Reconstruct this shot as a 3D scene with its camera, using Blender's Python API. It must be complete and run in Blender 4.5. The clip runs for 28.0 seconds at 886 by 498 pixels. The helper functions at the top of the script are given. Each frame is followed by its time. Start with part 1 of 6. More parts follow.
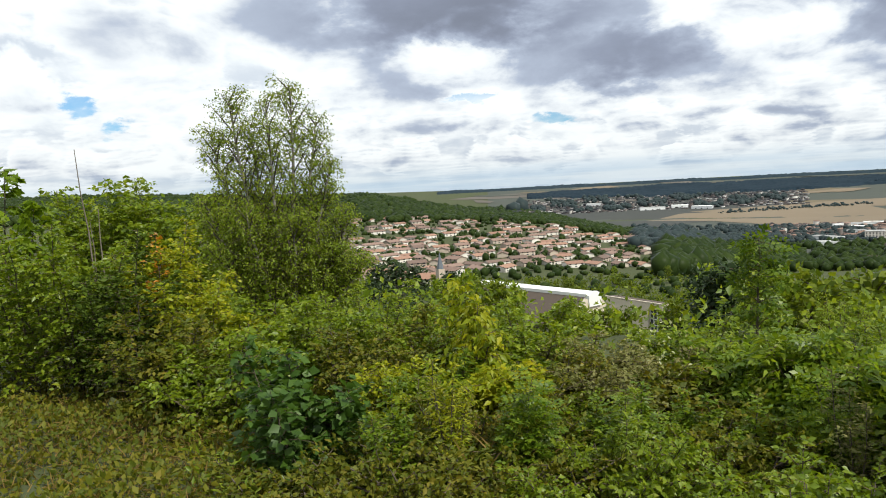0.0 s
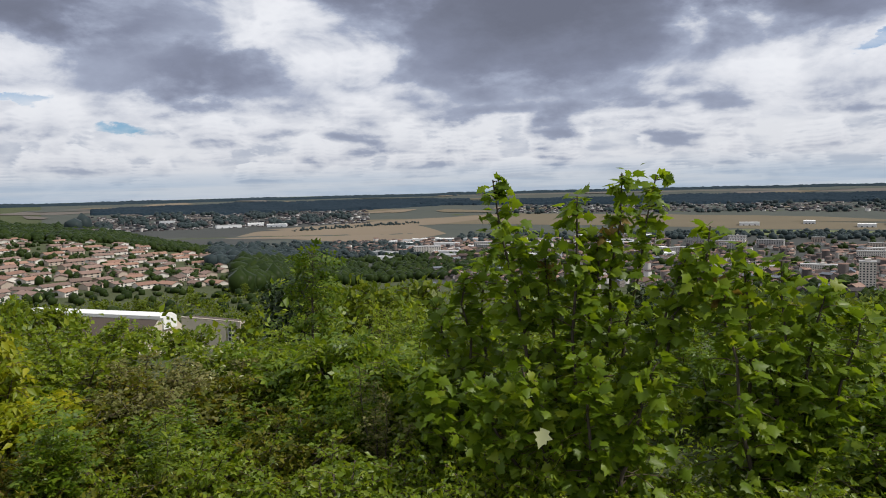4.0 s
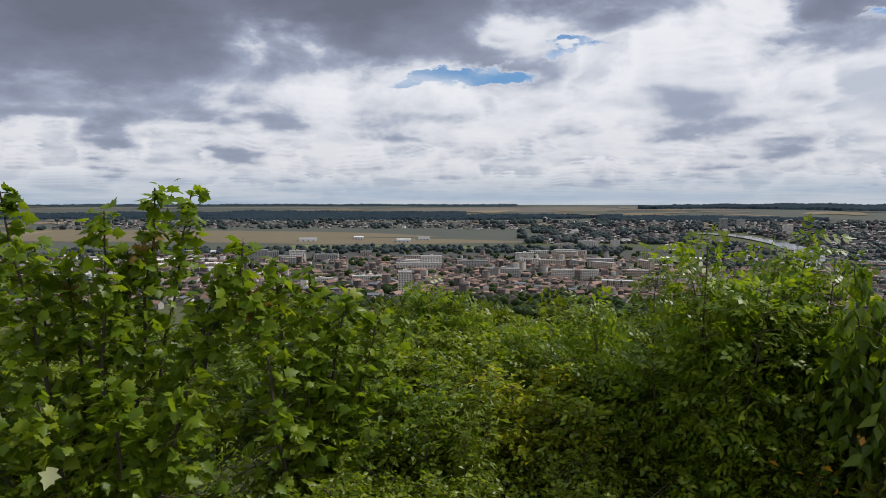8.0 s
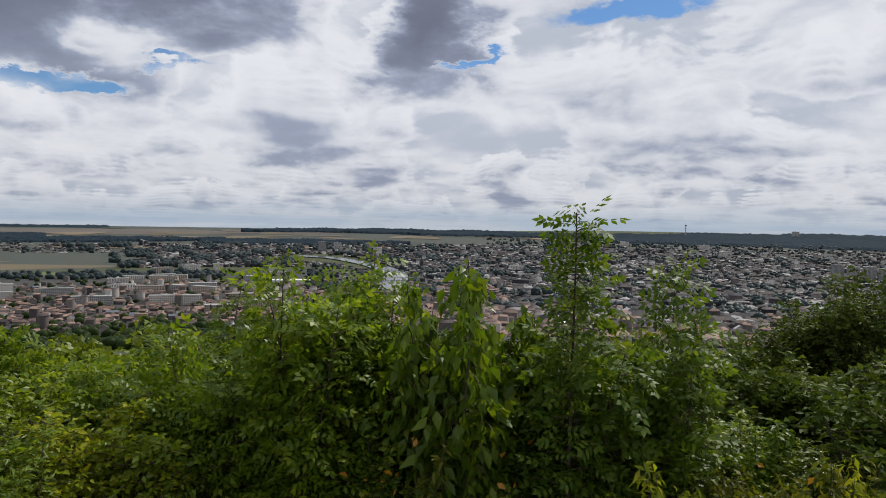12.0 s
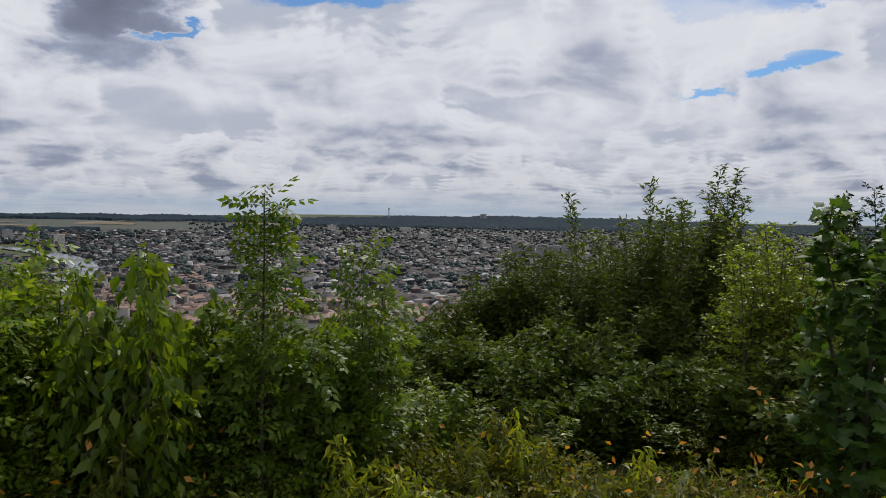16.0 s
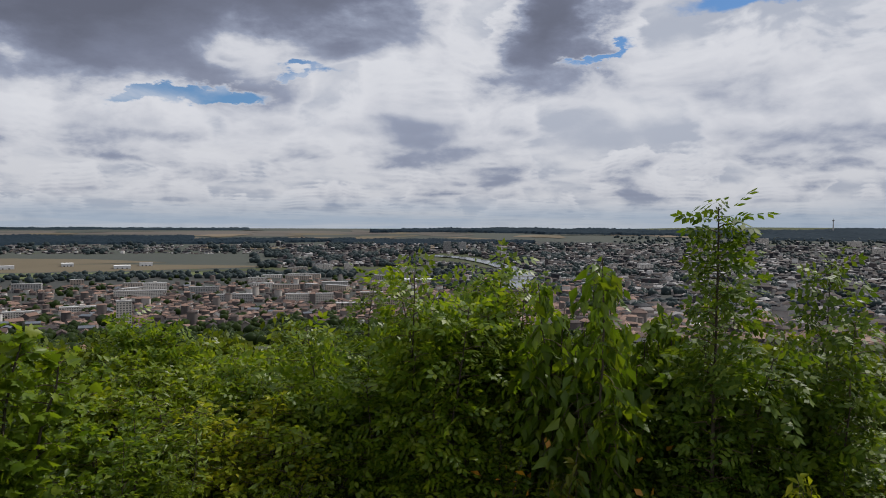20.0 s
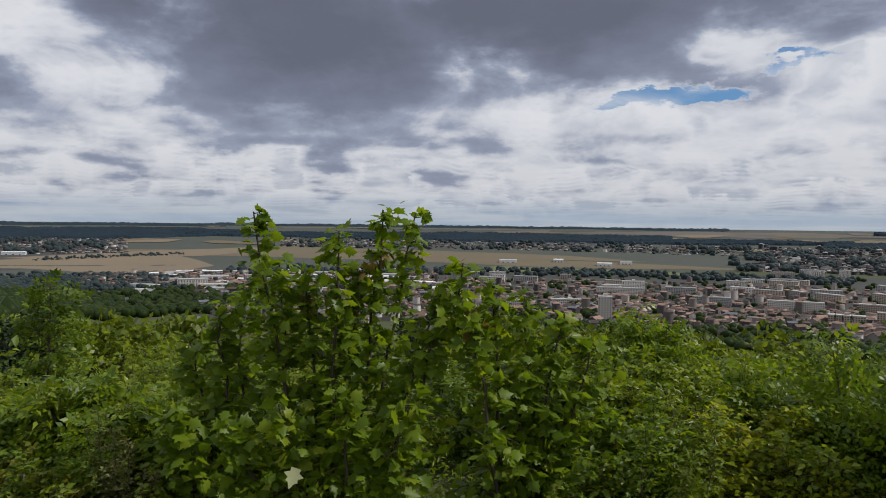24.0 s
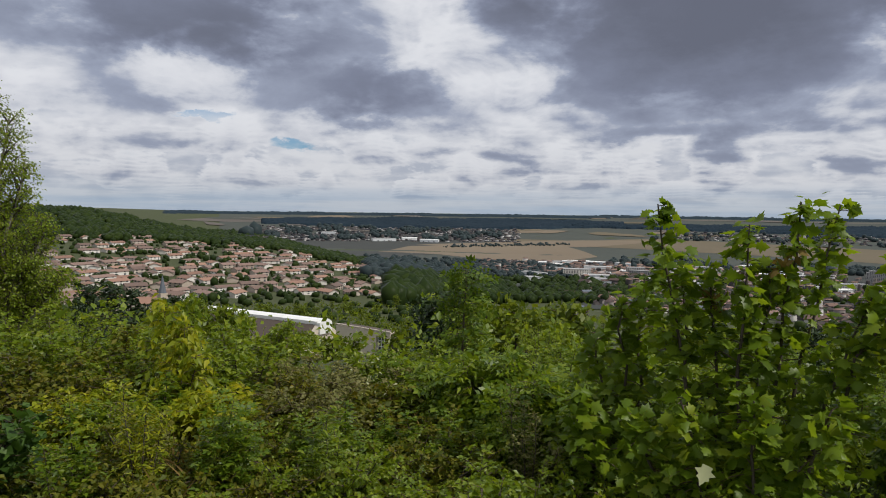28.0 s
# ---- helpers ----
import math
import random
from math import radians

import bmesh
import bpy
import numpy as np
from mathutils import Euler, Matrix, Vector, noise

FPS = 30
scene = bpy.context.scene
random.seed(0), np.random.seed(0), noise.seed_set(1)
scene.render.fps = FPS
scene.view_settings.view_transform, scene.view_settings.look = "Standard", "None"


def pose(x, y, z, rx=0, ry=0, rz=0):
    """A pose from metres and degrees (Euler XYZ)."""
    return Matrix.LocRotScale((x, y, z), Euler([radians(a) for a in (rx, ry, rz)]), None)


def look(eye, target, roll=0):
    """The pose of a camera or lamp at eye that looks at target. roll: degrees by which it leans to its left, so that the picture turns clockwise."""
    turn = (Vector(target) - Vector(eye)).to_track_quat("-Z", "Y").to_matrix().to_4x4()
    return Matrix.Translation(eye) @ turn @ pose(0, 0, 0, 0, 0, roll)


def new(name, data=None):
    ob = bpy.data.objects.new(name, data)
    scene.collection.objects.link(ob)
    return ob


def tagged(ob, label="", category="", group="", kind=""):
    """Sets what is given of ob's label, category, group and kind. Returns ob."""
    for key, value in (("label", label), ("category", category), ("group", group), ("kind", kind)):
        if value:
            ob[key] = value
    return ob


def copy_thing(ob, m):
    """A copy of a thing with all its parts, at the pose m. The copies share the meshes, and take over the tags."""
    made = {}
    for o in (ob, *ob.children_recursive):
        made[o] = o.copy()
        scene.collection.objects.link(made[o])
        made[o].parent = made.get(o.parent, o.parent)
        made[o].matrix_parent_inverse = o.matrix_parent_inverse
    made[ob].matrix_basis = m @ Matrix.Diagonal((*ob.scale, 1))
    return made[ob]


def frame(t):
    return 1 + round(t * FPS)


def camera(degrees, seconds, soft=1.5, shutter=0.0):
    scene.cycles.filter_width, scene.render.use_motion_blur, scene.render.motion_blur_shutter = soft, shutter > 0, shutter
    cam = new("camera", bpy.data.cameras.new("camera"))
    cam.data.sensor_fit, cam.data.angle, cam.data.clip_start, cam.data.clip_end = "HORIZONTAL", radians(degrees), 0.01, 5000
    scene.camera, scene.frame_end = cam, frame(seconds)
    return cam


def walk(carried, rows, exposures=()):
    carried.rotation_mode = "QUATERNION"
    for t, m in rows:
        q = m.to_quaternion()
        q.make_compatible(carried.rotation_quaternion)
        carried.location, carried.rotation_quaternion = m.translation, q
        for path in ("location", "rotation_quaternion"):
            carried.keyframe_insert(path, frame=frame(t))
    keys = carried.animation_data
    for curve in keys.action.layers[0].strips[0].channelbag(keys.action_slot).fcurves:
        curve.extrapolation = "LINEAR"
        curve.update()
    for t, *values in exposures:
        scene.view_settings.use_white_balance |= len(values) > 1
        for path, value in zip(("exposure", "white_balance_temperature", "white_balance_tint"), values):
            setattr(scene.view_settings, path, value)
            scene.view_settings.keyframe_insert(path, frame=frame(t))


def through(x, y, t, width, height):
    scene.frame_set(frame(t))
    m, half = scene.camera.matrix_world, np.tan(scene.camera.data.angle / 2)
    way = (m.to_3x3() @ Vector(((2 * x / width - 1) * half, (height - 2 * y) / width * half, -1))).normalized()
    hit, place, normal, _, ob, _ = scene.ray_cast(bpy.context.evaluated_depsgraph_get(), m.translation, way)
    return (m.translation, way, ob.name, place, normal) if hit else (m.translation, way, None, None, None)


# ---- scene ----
cam = camera(62.55, 28.0, soft=1.0)

# seconds, eye x, y, z, heading (degrees clockwise from +y), pitch, lean
PATH = [
    (0.0, -0.279, -0.120, 1.683, -63.71, -4.90, -3.00),
    (0.5, -0.252, -0.094, 1.692, -60.11, -4.65, -1.88),
    (1.0, -0.213, -0.062, 1.666, -56.36, -2.25, -2.72),
    (1.5, -0.220, -0.043, 1.659, -54.47, -5.13, -1.86),
    (2.0, -0.224, -0.031, 1.648, -53.50, -4.60, -1.97),
    (2.5, -0.210, -0.019, 1.640, -47.76, -4.26, -1.31),
    (3.0, -0.189, -0.005, 1.649, -39.27, -4.32, -0.38),
    (3.5, -0.168, 0.015, 1.646, -34.58, -4.52, -0.86),
    (5.5, -0.100, 0.044, 1.636, -19.75, -4.26, -0.82),
    (6.0, -0.088, 0.031, 1.641, -14.98, -3.79, -0.49),
    (6.5, -0.070, 0.026, 1.645, -11.39, -4.11, -0.62),
    (7.0, -0.052, 0.051, 1.644, -6.48, -4.35, -0.35),
    (7.5, -0.043, 0.083, 1.639, -3.96, -4.23, -0.77),
    (8.0, 0.006, 0.035, 1.641, 2.10, -3.85, 0.07),
    (8.5, 0.021, 0.045, 1.643, 6.66, -3.60, -0.22),
    (9.0, 0.047, 0.047, 1.644, 10.92, -4.35, -0.56),
    (9.5, 0.080, 0.047, 1.648, 15.11, -3.15, -0.50),
    (10.0, 0.098, 0.061, 1.645, 18.54, -3.36, -0.07),
    (10.5, 0.122, 0.068, 1.644, 22.13, -2.91, -0.11),
    (11.0, 0.129, 0.063, 1.647, 25.21, -3.11, 0.83),
    (11.5, 0.140, 0.046, 1.652, 27.69, -2.66, 0.49),
    (12.0, 0.158, 0.036, 1.654, 32.53, -1.75, 1.03),
    (12.5, 0.175, 0.033, 1.648, 37.38, -2.09, 1.44),
    (13.0, 0.205, 0.037, 1.648, 43.02, -2.05, 1.40),
    (13.5, 0.211, 0.016, 1.645, 47.53, -1.88, 2.10),
    (15.5, 0.228, -0.041, 1.639, 55.64, -2.44, 0.55),
    (16.0, 0.235, -0.031, 1.640, 55.17, -2.68, 0.75),
    (16.5, 0.246, -0.010, 1.638, 53.34, -2.41, 0.32),
    (17.0, 0.252, 0.023, 1.636, 50.16, -2.41, 0.21),
    (17.5, 0.232, 0.028, 1.637, 46.17, -2.30, 0.18),
    (18.0, 0.228, 0.038, 1.638, 41.82, -2.39, 0.29),
    (18.5, 0.206, 0.033, 1.641, 38.14, -2.53, 0.43),
    (19.0, 0.188, 0.034, 1.642, 33.26, -2.37, 0.25),
    (19.5, 0.161, 0.020, 1.649, 28.77, -2.20, 0.11),
    (20.0, 0.143, 0.078, 1.648, 22.77, -1.93, 0.31),
    (20.5, 0.110, 0.058, 1.657, 19.22, -2.26, -0.22),
    (21.0, 0.071, 0.033, 1.665, 14.43, -1.76, 1.10),
    (21.5, 0.032, 0.008, 1.673, 9.63, -1.92, 0.27),
    (23.5, -0.060, 0.055, 1.638, -9.13, -2.09, 0.41),
    (24.0, -0.093, 0.060, 1.643, -13.51, -2.19, 0.68),
    (24.5, -0.095, 0.020, 1.639, -17.67, -2.08, 0.55),
    (25.0, -0.093, 0.031, 1.640, -24.83, -2.47, 0.47),
    (25.5, -0.111, 0.006, 1.639, -29.66, -2.12, 0.03),
    (26.0, -0.155, 0.035, 1.643, -33.89, -2.16, 0.05),
    (26.5, -0.175, 0.034, 1.637, -36.27, -2.92, 0.57),
    (27.0, -0.173, 0.014, 1.626, -40.52, -2.80, 0.10),
    (27.5, -0.158, -0.047, 1.651, -42.67, -2.92, -0.41),
    (28.0, -0.168, -0.030, 1.642, -42.94, -3.16, 0.76),
]

def eye_pose(x, y, z, yaw, pitch, lean):
    a, b = radians(yaw), radians(pitch)
    way = Vector((math.sin(a) * math.cos(b), math.cos(a) * math.cos(b), math.sin(b)))
    return look((x, y, z), Vector((x, y, z)) + way, lean)


walk(cam, [(r[0], eye_pose(*r[1:])) for r in PATH],
     [(0, 0.1, 6400, 5), (1, -0.15, 6290, 10), (3, -0.34, 6270, 11), (8, -0.38, 6270, 11), (12, -0.46, 6250, 11), (16, -0.56, 6220, 12), (20, -0.64, 6230, 12), (25, -0.58, 6260, 11), (28, -0.54, 6270, 11)])

# ---- light ----
SUN_AZ, SUN_EL = 74.0, 50.0
sun = new("sun", bpy.data.lights.new("sun", "SUN"))
sun.data.energy, sun.data.angle, sun.data.color = 5.0, radians(0.8), (1.0, 0.94, 0.82)
_a, _e = radians(SUN_AZ), radians(SUN_EL)
SUN_WAY = Vector((math.sin(_a) * math.cos(_e), math.cos(_a) * math.cos(_e), math.sin(_e)))
sun.matrix_world = look(SUN_WAY * 60, (0, 0, 0))

world = bpy.data.worlds.new("sky")
scene.world = world
world.use_nodes = True


class Nodes:
    """Short ways to chain shader nodes."""

    def __init__(self, tree):
        self.tree = tree

    def add(self, kind):
        return self.tree.nodes.new(kind)

    def put(self, socket, v):
        if v is None:
            return
        if isinstance(v, bpy.types.NodeSocket):
            self.tree.links.new(v, socket)
        else:
            socket.default_value = v

    def math(self, op, a, b=None, c=None, clamp=False):
        n = self.add("ShaderNodeMath")
        n.operation, n.use_clamp = op, clamp
        for s, v in zip(n.inputs, (a, b, c)):
            self.put(s, v)
        return n.outputs[0]

    def vec(self, op, a, b=None):
        n = self.add("ShaderNodeVectorMath")
        n.operation = op
        self.put(n.inputs[0], a)
        if op == "SCALE":
            self.put(n.inputs[3], b)
        else:
            self.put(n.inputs[1], b)
        return n.outputs[0]

    def step(self, v, lo, hi, to_lo=0.0, to_hi=1.0):
        n = self.add("ShaderNodeMapRange")
        n.interpolation_type = "SMOOTHSTEP"
        for s, x in zip(n.inputs, (v, lo, hi, to_lo, to_hi)):
            self.put(s, x)
        return n.outputs[0]

    def noise(self, vec, scale, detail=6.0, rough=0.55, warp=0.0):
        n = self.add("ShaderNodeTexNoise")
        self.put(n.inputs["Vector"], vec)
        for k, v in (("Scale", scale), ("Detail", detail), ("Roughness", rough), ("Distortion", warp)):
            self.put(n.inputs[k], v)
        return n.outputs[0]

    def mix(self, f, a, b):
        n = self.add("ShaderNodeMix")
        n.data_type = "RGBA"
        self.put(n.inputs[0], f)
        self.put(n.inputs[6], a)
        self.put(n.inputs[7], b)
        return n.outputs[2]

    def combine(self, x, y, z):
        n = self.add("ShaderNodeCombineXYZ")
        for s, v in zip(n.inputs, (x, y, z)):
            self.put(s, v)
        return n.outputs[0]


def build_sky():
    world.node_tree.nodes.clear()
    k = Nodes(world.node_tree)
    way = k.add("ShaderNodeTexCoord").outputs["Generated"]
    sep = k.add("ShaderNodeSeparateXYZ")
    k.put(sep.inputs[0], way)
    x, y, z = sep.outputs
    az = k.math("MULTIPLY", k.math("ARCTAN2", x, y), 180 / math.pi)
    el = k.math("MULTIPLY", k.math("ARCSINE", z), 180 / math.pi)
    def heap(shift, seed=0.0):
        """How dense the cloud is: wide banks that flatten towards the horizon, with billows that grow smaller there."""
        zz = k.math("SUBTRACT", z, shift)
        slope = k.math("DIVIDE", 1.0, k.math("MAXIMUM", k.math("ADD", zz, 0.05), 0.03))
        bank = k.noise(k.combine(k.math("MULTIPLY", x, slope), k.math("MULTIPLY", y, slope), seed), 0.62, 2.0, 0.5)
        d = k.combine(x, y, k.math("ADD", k.math("MULTIPLY", zz, 2.0), seed))
        high = k.noise(d, 6.5, 6.0, 0.52, 0.3)
        low = k.noise(k.combine(x, y, k.math("ADD", k.math("MULTIPLY", zz, 2.6), seed)), 14.0, 5.0, 0.52, 0.2)
        n = k.add("ShaderNodeMix")
        for socket, v in zip((n.inputs[0], n.inputs[2], n.inputs[3]), (k.step(el, 2.5, 9.0), low, high)):
            k.put(socket, v)
        return k.math("ADD", k.math("MULTIPLY", bank, 0.36), k.math("MULTIPLY", n.outputs[0], 0.64))

    # ragged outlines for the named masses and gaps
    near = k.combine(k.math("MULTIPLY", x, 9.0), k.math("MULTIPLY", y, 9.0), k.math("MULTIPLY", z, 20.0))
    w1 = k.math("SUBTRACT", k.noise(near, 0.8, 6.0, 0.6), 0.5)
    w2 = k.math("SUBTRACT", k.noise(k.vec("ADD", near, (7.3, 2.1, 4.4)), 1.1, 6.0, 0.62), 0.5)
    wa = k.math("ADD", az, k.math("MULTIPLY", w1, 13.0))
    we = k.math("ADD", el, k.math("MULTIPLY", w2, 5.0))

    def blob(a0, e0, sa, se, gain, tilt=0.0):
        dx = k.math("SUBTRACT", wa, a0)
        dy = k.math("SUBTRACT", k.math("SUBTRACT", we, e0), k.math("MULTIPLY", dx, tilt))
        q = k.math("ADD", k.math("POWER", k.math("ABSOLUTE", k.math("DIVIDE", dx, sa)), 2.0),
                   k.math("POWER", k.math("ABSOLUTE", k.math("DIVIDE", dy, se)), 2.0))
        return k.math("MULTIPLY", k.math("EXPONENT", k.math("MULTIPLY", q, -1.0)), gain)

    def union(items):
        out = items[0]
        for i in items[1:]:
            out = k.math("MAXIMUM", out, i)
        return out

    dark = union([blob(-24, 14.5, 15, 7.0, 1.25), blob(-6, 16.5, 17, 6.4, 1.25), blob(8, 20.0, 17, 7.0, 1.2), blob(-61, 13.2, 11, 3.6, 1.0),
                  blob(-49, 9.2, 5, 2.4, 0.7), blob(-35, 16.5, 9, 5.0, 1.0), blob(31, 15.5, 4.2, 4.6, 1.0, 0.35), blob(20, 42, 90, 15, 0.6)])
    puffs = union([blob(-11, 7.2, 3.6, 1.7, 1.0), blob(0, 6.2, 3.0, 1.3, 0.8), blob(-70, 8.2, 6, 1.5, 0.9), blob(21, 5.4, 7, 1.7, 0.9), blob(37, 4.6, 4, 0.9, 1.0),
                   blob(52, 5.6, 9, 1.5, 1.0), blob(-30, 5.8, 8, 1.1, 0.8), blob(-84, 7.0, 8, 1.8, 0.9), blob(-66, 4.6, 7, 1.0, 0.9), blob(84, 6.2, 5, 2.2, 1.0),
                   blob(-46, 7.0, 6, 1.6, 0.8), blob(66, 10.5, 10, 1.6, 0.4), blob(44, 10.0, 10, 1.6, 0.4), blob(-21, 4.2, 6, 0.7, 0.8), blob(-40, 4.2, 7, 0.8, 0.8)])
    gap = union([blob(3.5, 9.5, 6.4, 0.85, 1.25, 0.09), blob(12.5, 11.3, 3.6, 0.5, 0.9, 0.12), blob(34.5, 13.0, 2.4, 0.7, 0.9, 0.5), blob(46, 16.4, 7, 1.2, 1.1, 0.10),
                 blob(78, 15.6, 9, 1.3, 1.3), blob(81, 11.2, 3.6, 0.9, 1.0), blob(75.5, 9.0, 2.8, 0.5, 0.9), blob(-90, 7.2, 2.2, 0.9, 0.9), blob(-61, 6.9, 2.6, 0.5, 0.95),
                 blob(-54, 4.7, 2.6, 0.5, 0.85), blob(-86, 5.2, 1.6, 0.8, 0.8)])
    gap = k.step(gap, 0.32, 0.78)

    # high white sheet behind, with the blue showing through its gaps
    sheet = heap(0.0, 3.7)
    veil = k.mix(k.step(sheet, 0.40, 0.58), (0.60, 0.64, 0.72, 1), (0.93, 0.935, 0.95, 1))
    nishita = k.add("ShaderNodeTexSky")
    nishita.sky_type, nishita.sun_disc, nishita.altitude, nishita.dust_density = "NISHITA", False, 350.0, 0.6
    nishita.sun_elevation, nishita.sun_rotation = radians(SUN_EL), radians(SUN_AZ)
    blue = k.vec("MULTIPLY", nishita.outputs[0], (0.06, 0.085, 0.108))
    thin = k.math("MULTIPLY", k.step(sheet, 0.44, 0.64), 0.75)
    col = k.mix(k.math("MULTIPLY", gap, k.math("SUBTRACT", 1.0, thin)), veil, blue)

    # heaped clouds: slices from their tops down to the flat grey bases
    bias = k.math("ADD", k.math("MULTIPLY", dark, 0.26), k.math("MULTIPLY", puffs, 0.085))
    clear = k.math("SUBTRACT", 1.0, gap)
    N = 6
    for i in range(N - 1, -1, -1):
        s = i / (N - 1)
        n = heap(k.math("MULTIPLY", k.math("ADD", z, 0.05), 0.24 * s))
        d = k.math("ADD", n, bias)
        lo = 0.495 + 0.065 * s ** 1.5
        a = k.math("MULTIPLY", k.step(d, lo, lo + 0.05), clear)
        if i:
            tone = k.mix(k.step(d, lo, lo + 0.14), (0.99, 0.99, 1.0, 1), (0.55 + 0.38 * s, 0.58 + 0.37 * s, 0.66 + 0.31 * s, 1))
        else:
            thick = k.step(d, lo - 0.02, lo + 0.19)
            deep = k.math("MULTIPLY", thick, k.math("ADD", k.step(el, 11.0, 5.0, 0.38, 0.47), k.math("MULTIPLY", dark, 0.55)), clamp=True)
            deep = k.math("ADD", deep, k.math("MULTIPLY", w2, 0.12), clamp=True)
            ramp = k.add("ShaderNodeValToRGB")
            k.put(ramp.inputs[0], deep)
            e = ramp.color_ramp.elements
            e[0].position, e[0].color = 0.0, (0.95, 0.95, 0.965, 1)
            e[1].position, e[1].color = 1.0, (0.18, 0.194, 0.25, 1)
            for pos, c in ((0.2, (0.74, 0.76, 0.81, 1)), (0.4, (0.425, 0.468, 0.58, 1)), (0.7, (0.275, 0.302, 0.395, 1))):
                ramp.color_ramp.elements.new(pos).color = c
            tone = ramp.outputs[0]
        col = k.mix(a, col, tone)

    # the cover greys a little towards the horizon
    col = k.vec("SCALE", col, k.step(el, 0.5, 9.0, 0.87, 1.0))
    # pale band of distant cloud and clear air at the horizon
    low = k.step(el, 2.5, 0.1)
    streak = k.noise(k.combine(k.math("MULTIPLY", az, 0.05), k.math("MULTIPLY", el, 0.9), 0.0), 1.0, 5.0, 0.55)
    pale = k.mix(k.step(streak, 0.4, 0.62), (0.43, 0.53, 0.64, 1), (0.58, 0.635, 0.69, 1))
    col = k.mix(k.math("MULTIPLY", low, 0.85), col, pale)
    # the ground's side of the sphere
    col = k.mix(k.step(el, -0.5, -3.0), col, (0.10, 0.12, 0.09, 1))
    bg = k.add("ShaderNodeBackground")
    k.put(bg.inputs[0], col)
    k.put(bg.inputs[1], 1.12)
    out = k.add("ShaderNodeOutputWorld")
    k.put(out.inputs[0], bg.outputs[0])


build_sky()

# ---- materials ----
def material(name, colours, rough=0.8, scale=1.0, bump=0.0, metal=0.0, leaf=0.0, per="object", spec=0.3, grain=6.0):
    """A surface that varies between colours by piece (object or island), by a coarse noise and by a fine grain."""
    m = bpy.data.materials.new(name)
    m.use_nodes = True
    m.node_tree.nodes.clear()
    k = Nodes(m.node_tree)
    pos = k.add("ShaderNodeTexCoord").outputs["Object"] if per == "object" else k.add("ShaderNodeNewGeometry").outputs["Position"]
    coarse = k.noise(pos, scale, 5.0, 0.6)
    fine = k.noise(pos, scale * grain, 4.0, 0.65)
    own = k.add("ShaderNodeObjectInfo").outputs["Random"] if per == "object" else k.add("ShaderNodeNewGeometry").outputs["Random Per Island"]
    share = (0.62, 0.3, 0.2) if len(colours) > 2 or per == "island" else (0.3, 0.5, 0.3)
    if len(colours) > 4:
        share = (0.98, 0.16, 0.12)
    f = k.math("ADD", k.math("MULTIPLY", own, share[0]),
               k.math("ADD", k.math("MULTIPLY", k.math("SUBTRACT", coarse, 0.3), share[1] * 1.6), k.math("MULTIPLY", k.math("SUBTRACT", fine, 0.4), share[2])), clamp=True)
    ramp = k.add("ShaderNodeValToRGB")
    k.put(ramp.inputs[0], f)
    els = ramp.color_ramp.elements
    els[0].color = (*colours[0], 1)
    els[1].color = (*colours[-1], 1)
    for i, c in enumerate(colours[1:-1], 1):
        els.new(i / (len(colours) - 1)).color = (*c, 1)
    b = k.add("ShaderNodeBsdfPrincipled")
    k.put(b.inputs["Base Color"], ramp.outputs[0])
    k.put(b.inputs["Metallic"], metal)
    k.put(b.inputs["Specular IOR Level"], spec)
    k.put(b.inputs["Roughness"], k.math("ADD", rough - 0.1, k.math("MULTIPLY", fine, 0.2)))
    if bump:
        n = k.add("ShaderNodeBump")
        k.put(n.inputs["Strength"], bump)
        k.put(n.inputs["Distance"], 0.05 / scale)
        k.put(n.inputs["Height"], fine)
        k.put(b.inputs["Normal"], n.outputs[0])
    shader = b.outputs[0]
    if leaf:
        t = k.add("ShaderNodeBsdfTranslucent")
        k.put(t.inputs[0], k.mix(0.5, ramp.outputs[0], k.vec("MULTIPLY", ramp.outputs[0], (2.25, 2.05, 0.45))))
        mx = k.add("ShaderNodeMixShader")
        k.put(mx.inputs[0], leaf)
        k.put(mx.inputs[1], shader)
        k.put(mx.inputs[2], t.outputs[0])
        shader = mx.outputs[0]
    out = k.add("ShaderNodeOutputMaterial")
    k.put(out.inputs[0], shader)
    return m


def leafy(name, *colours, rough=0.42, shine=0.4, through=0.38):
    return material(name, colours, rough, 0.9, leaf=through, per="island", spec=shine, grain=9.0)


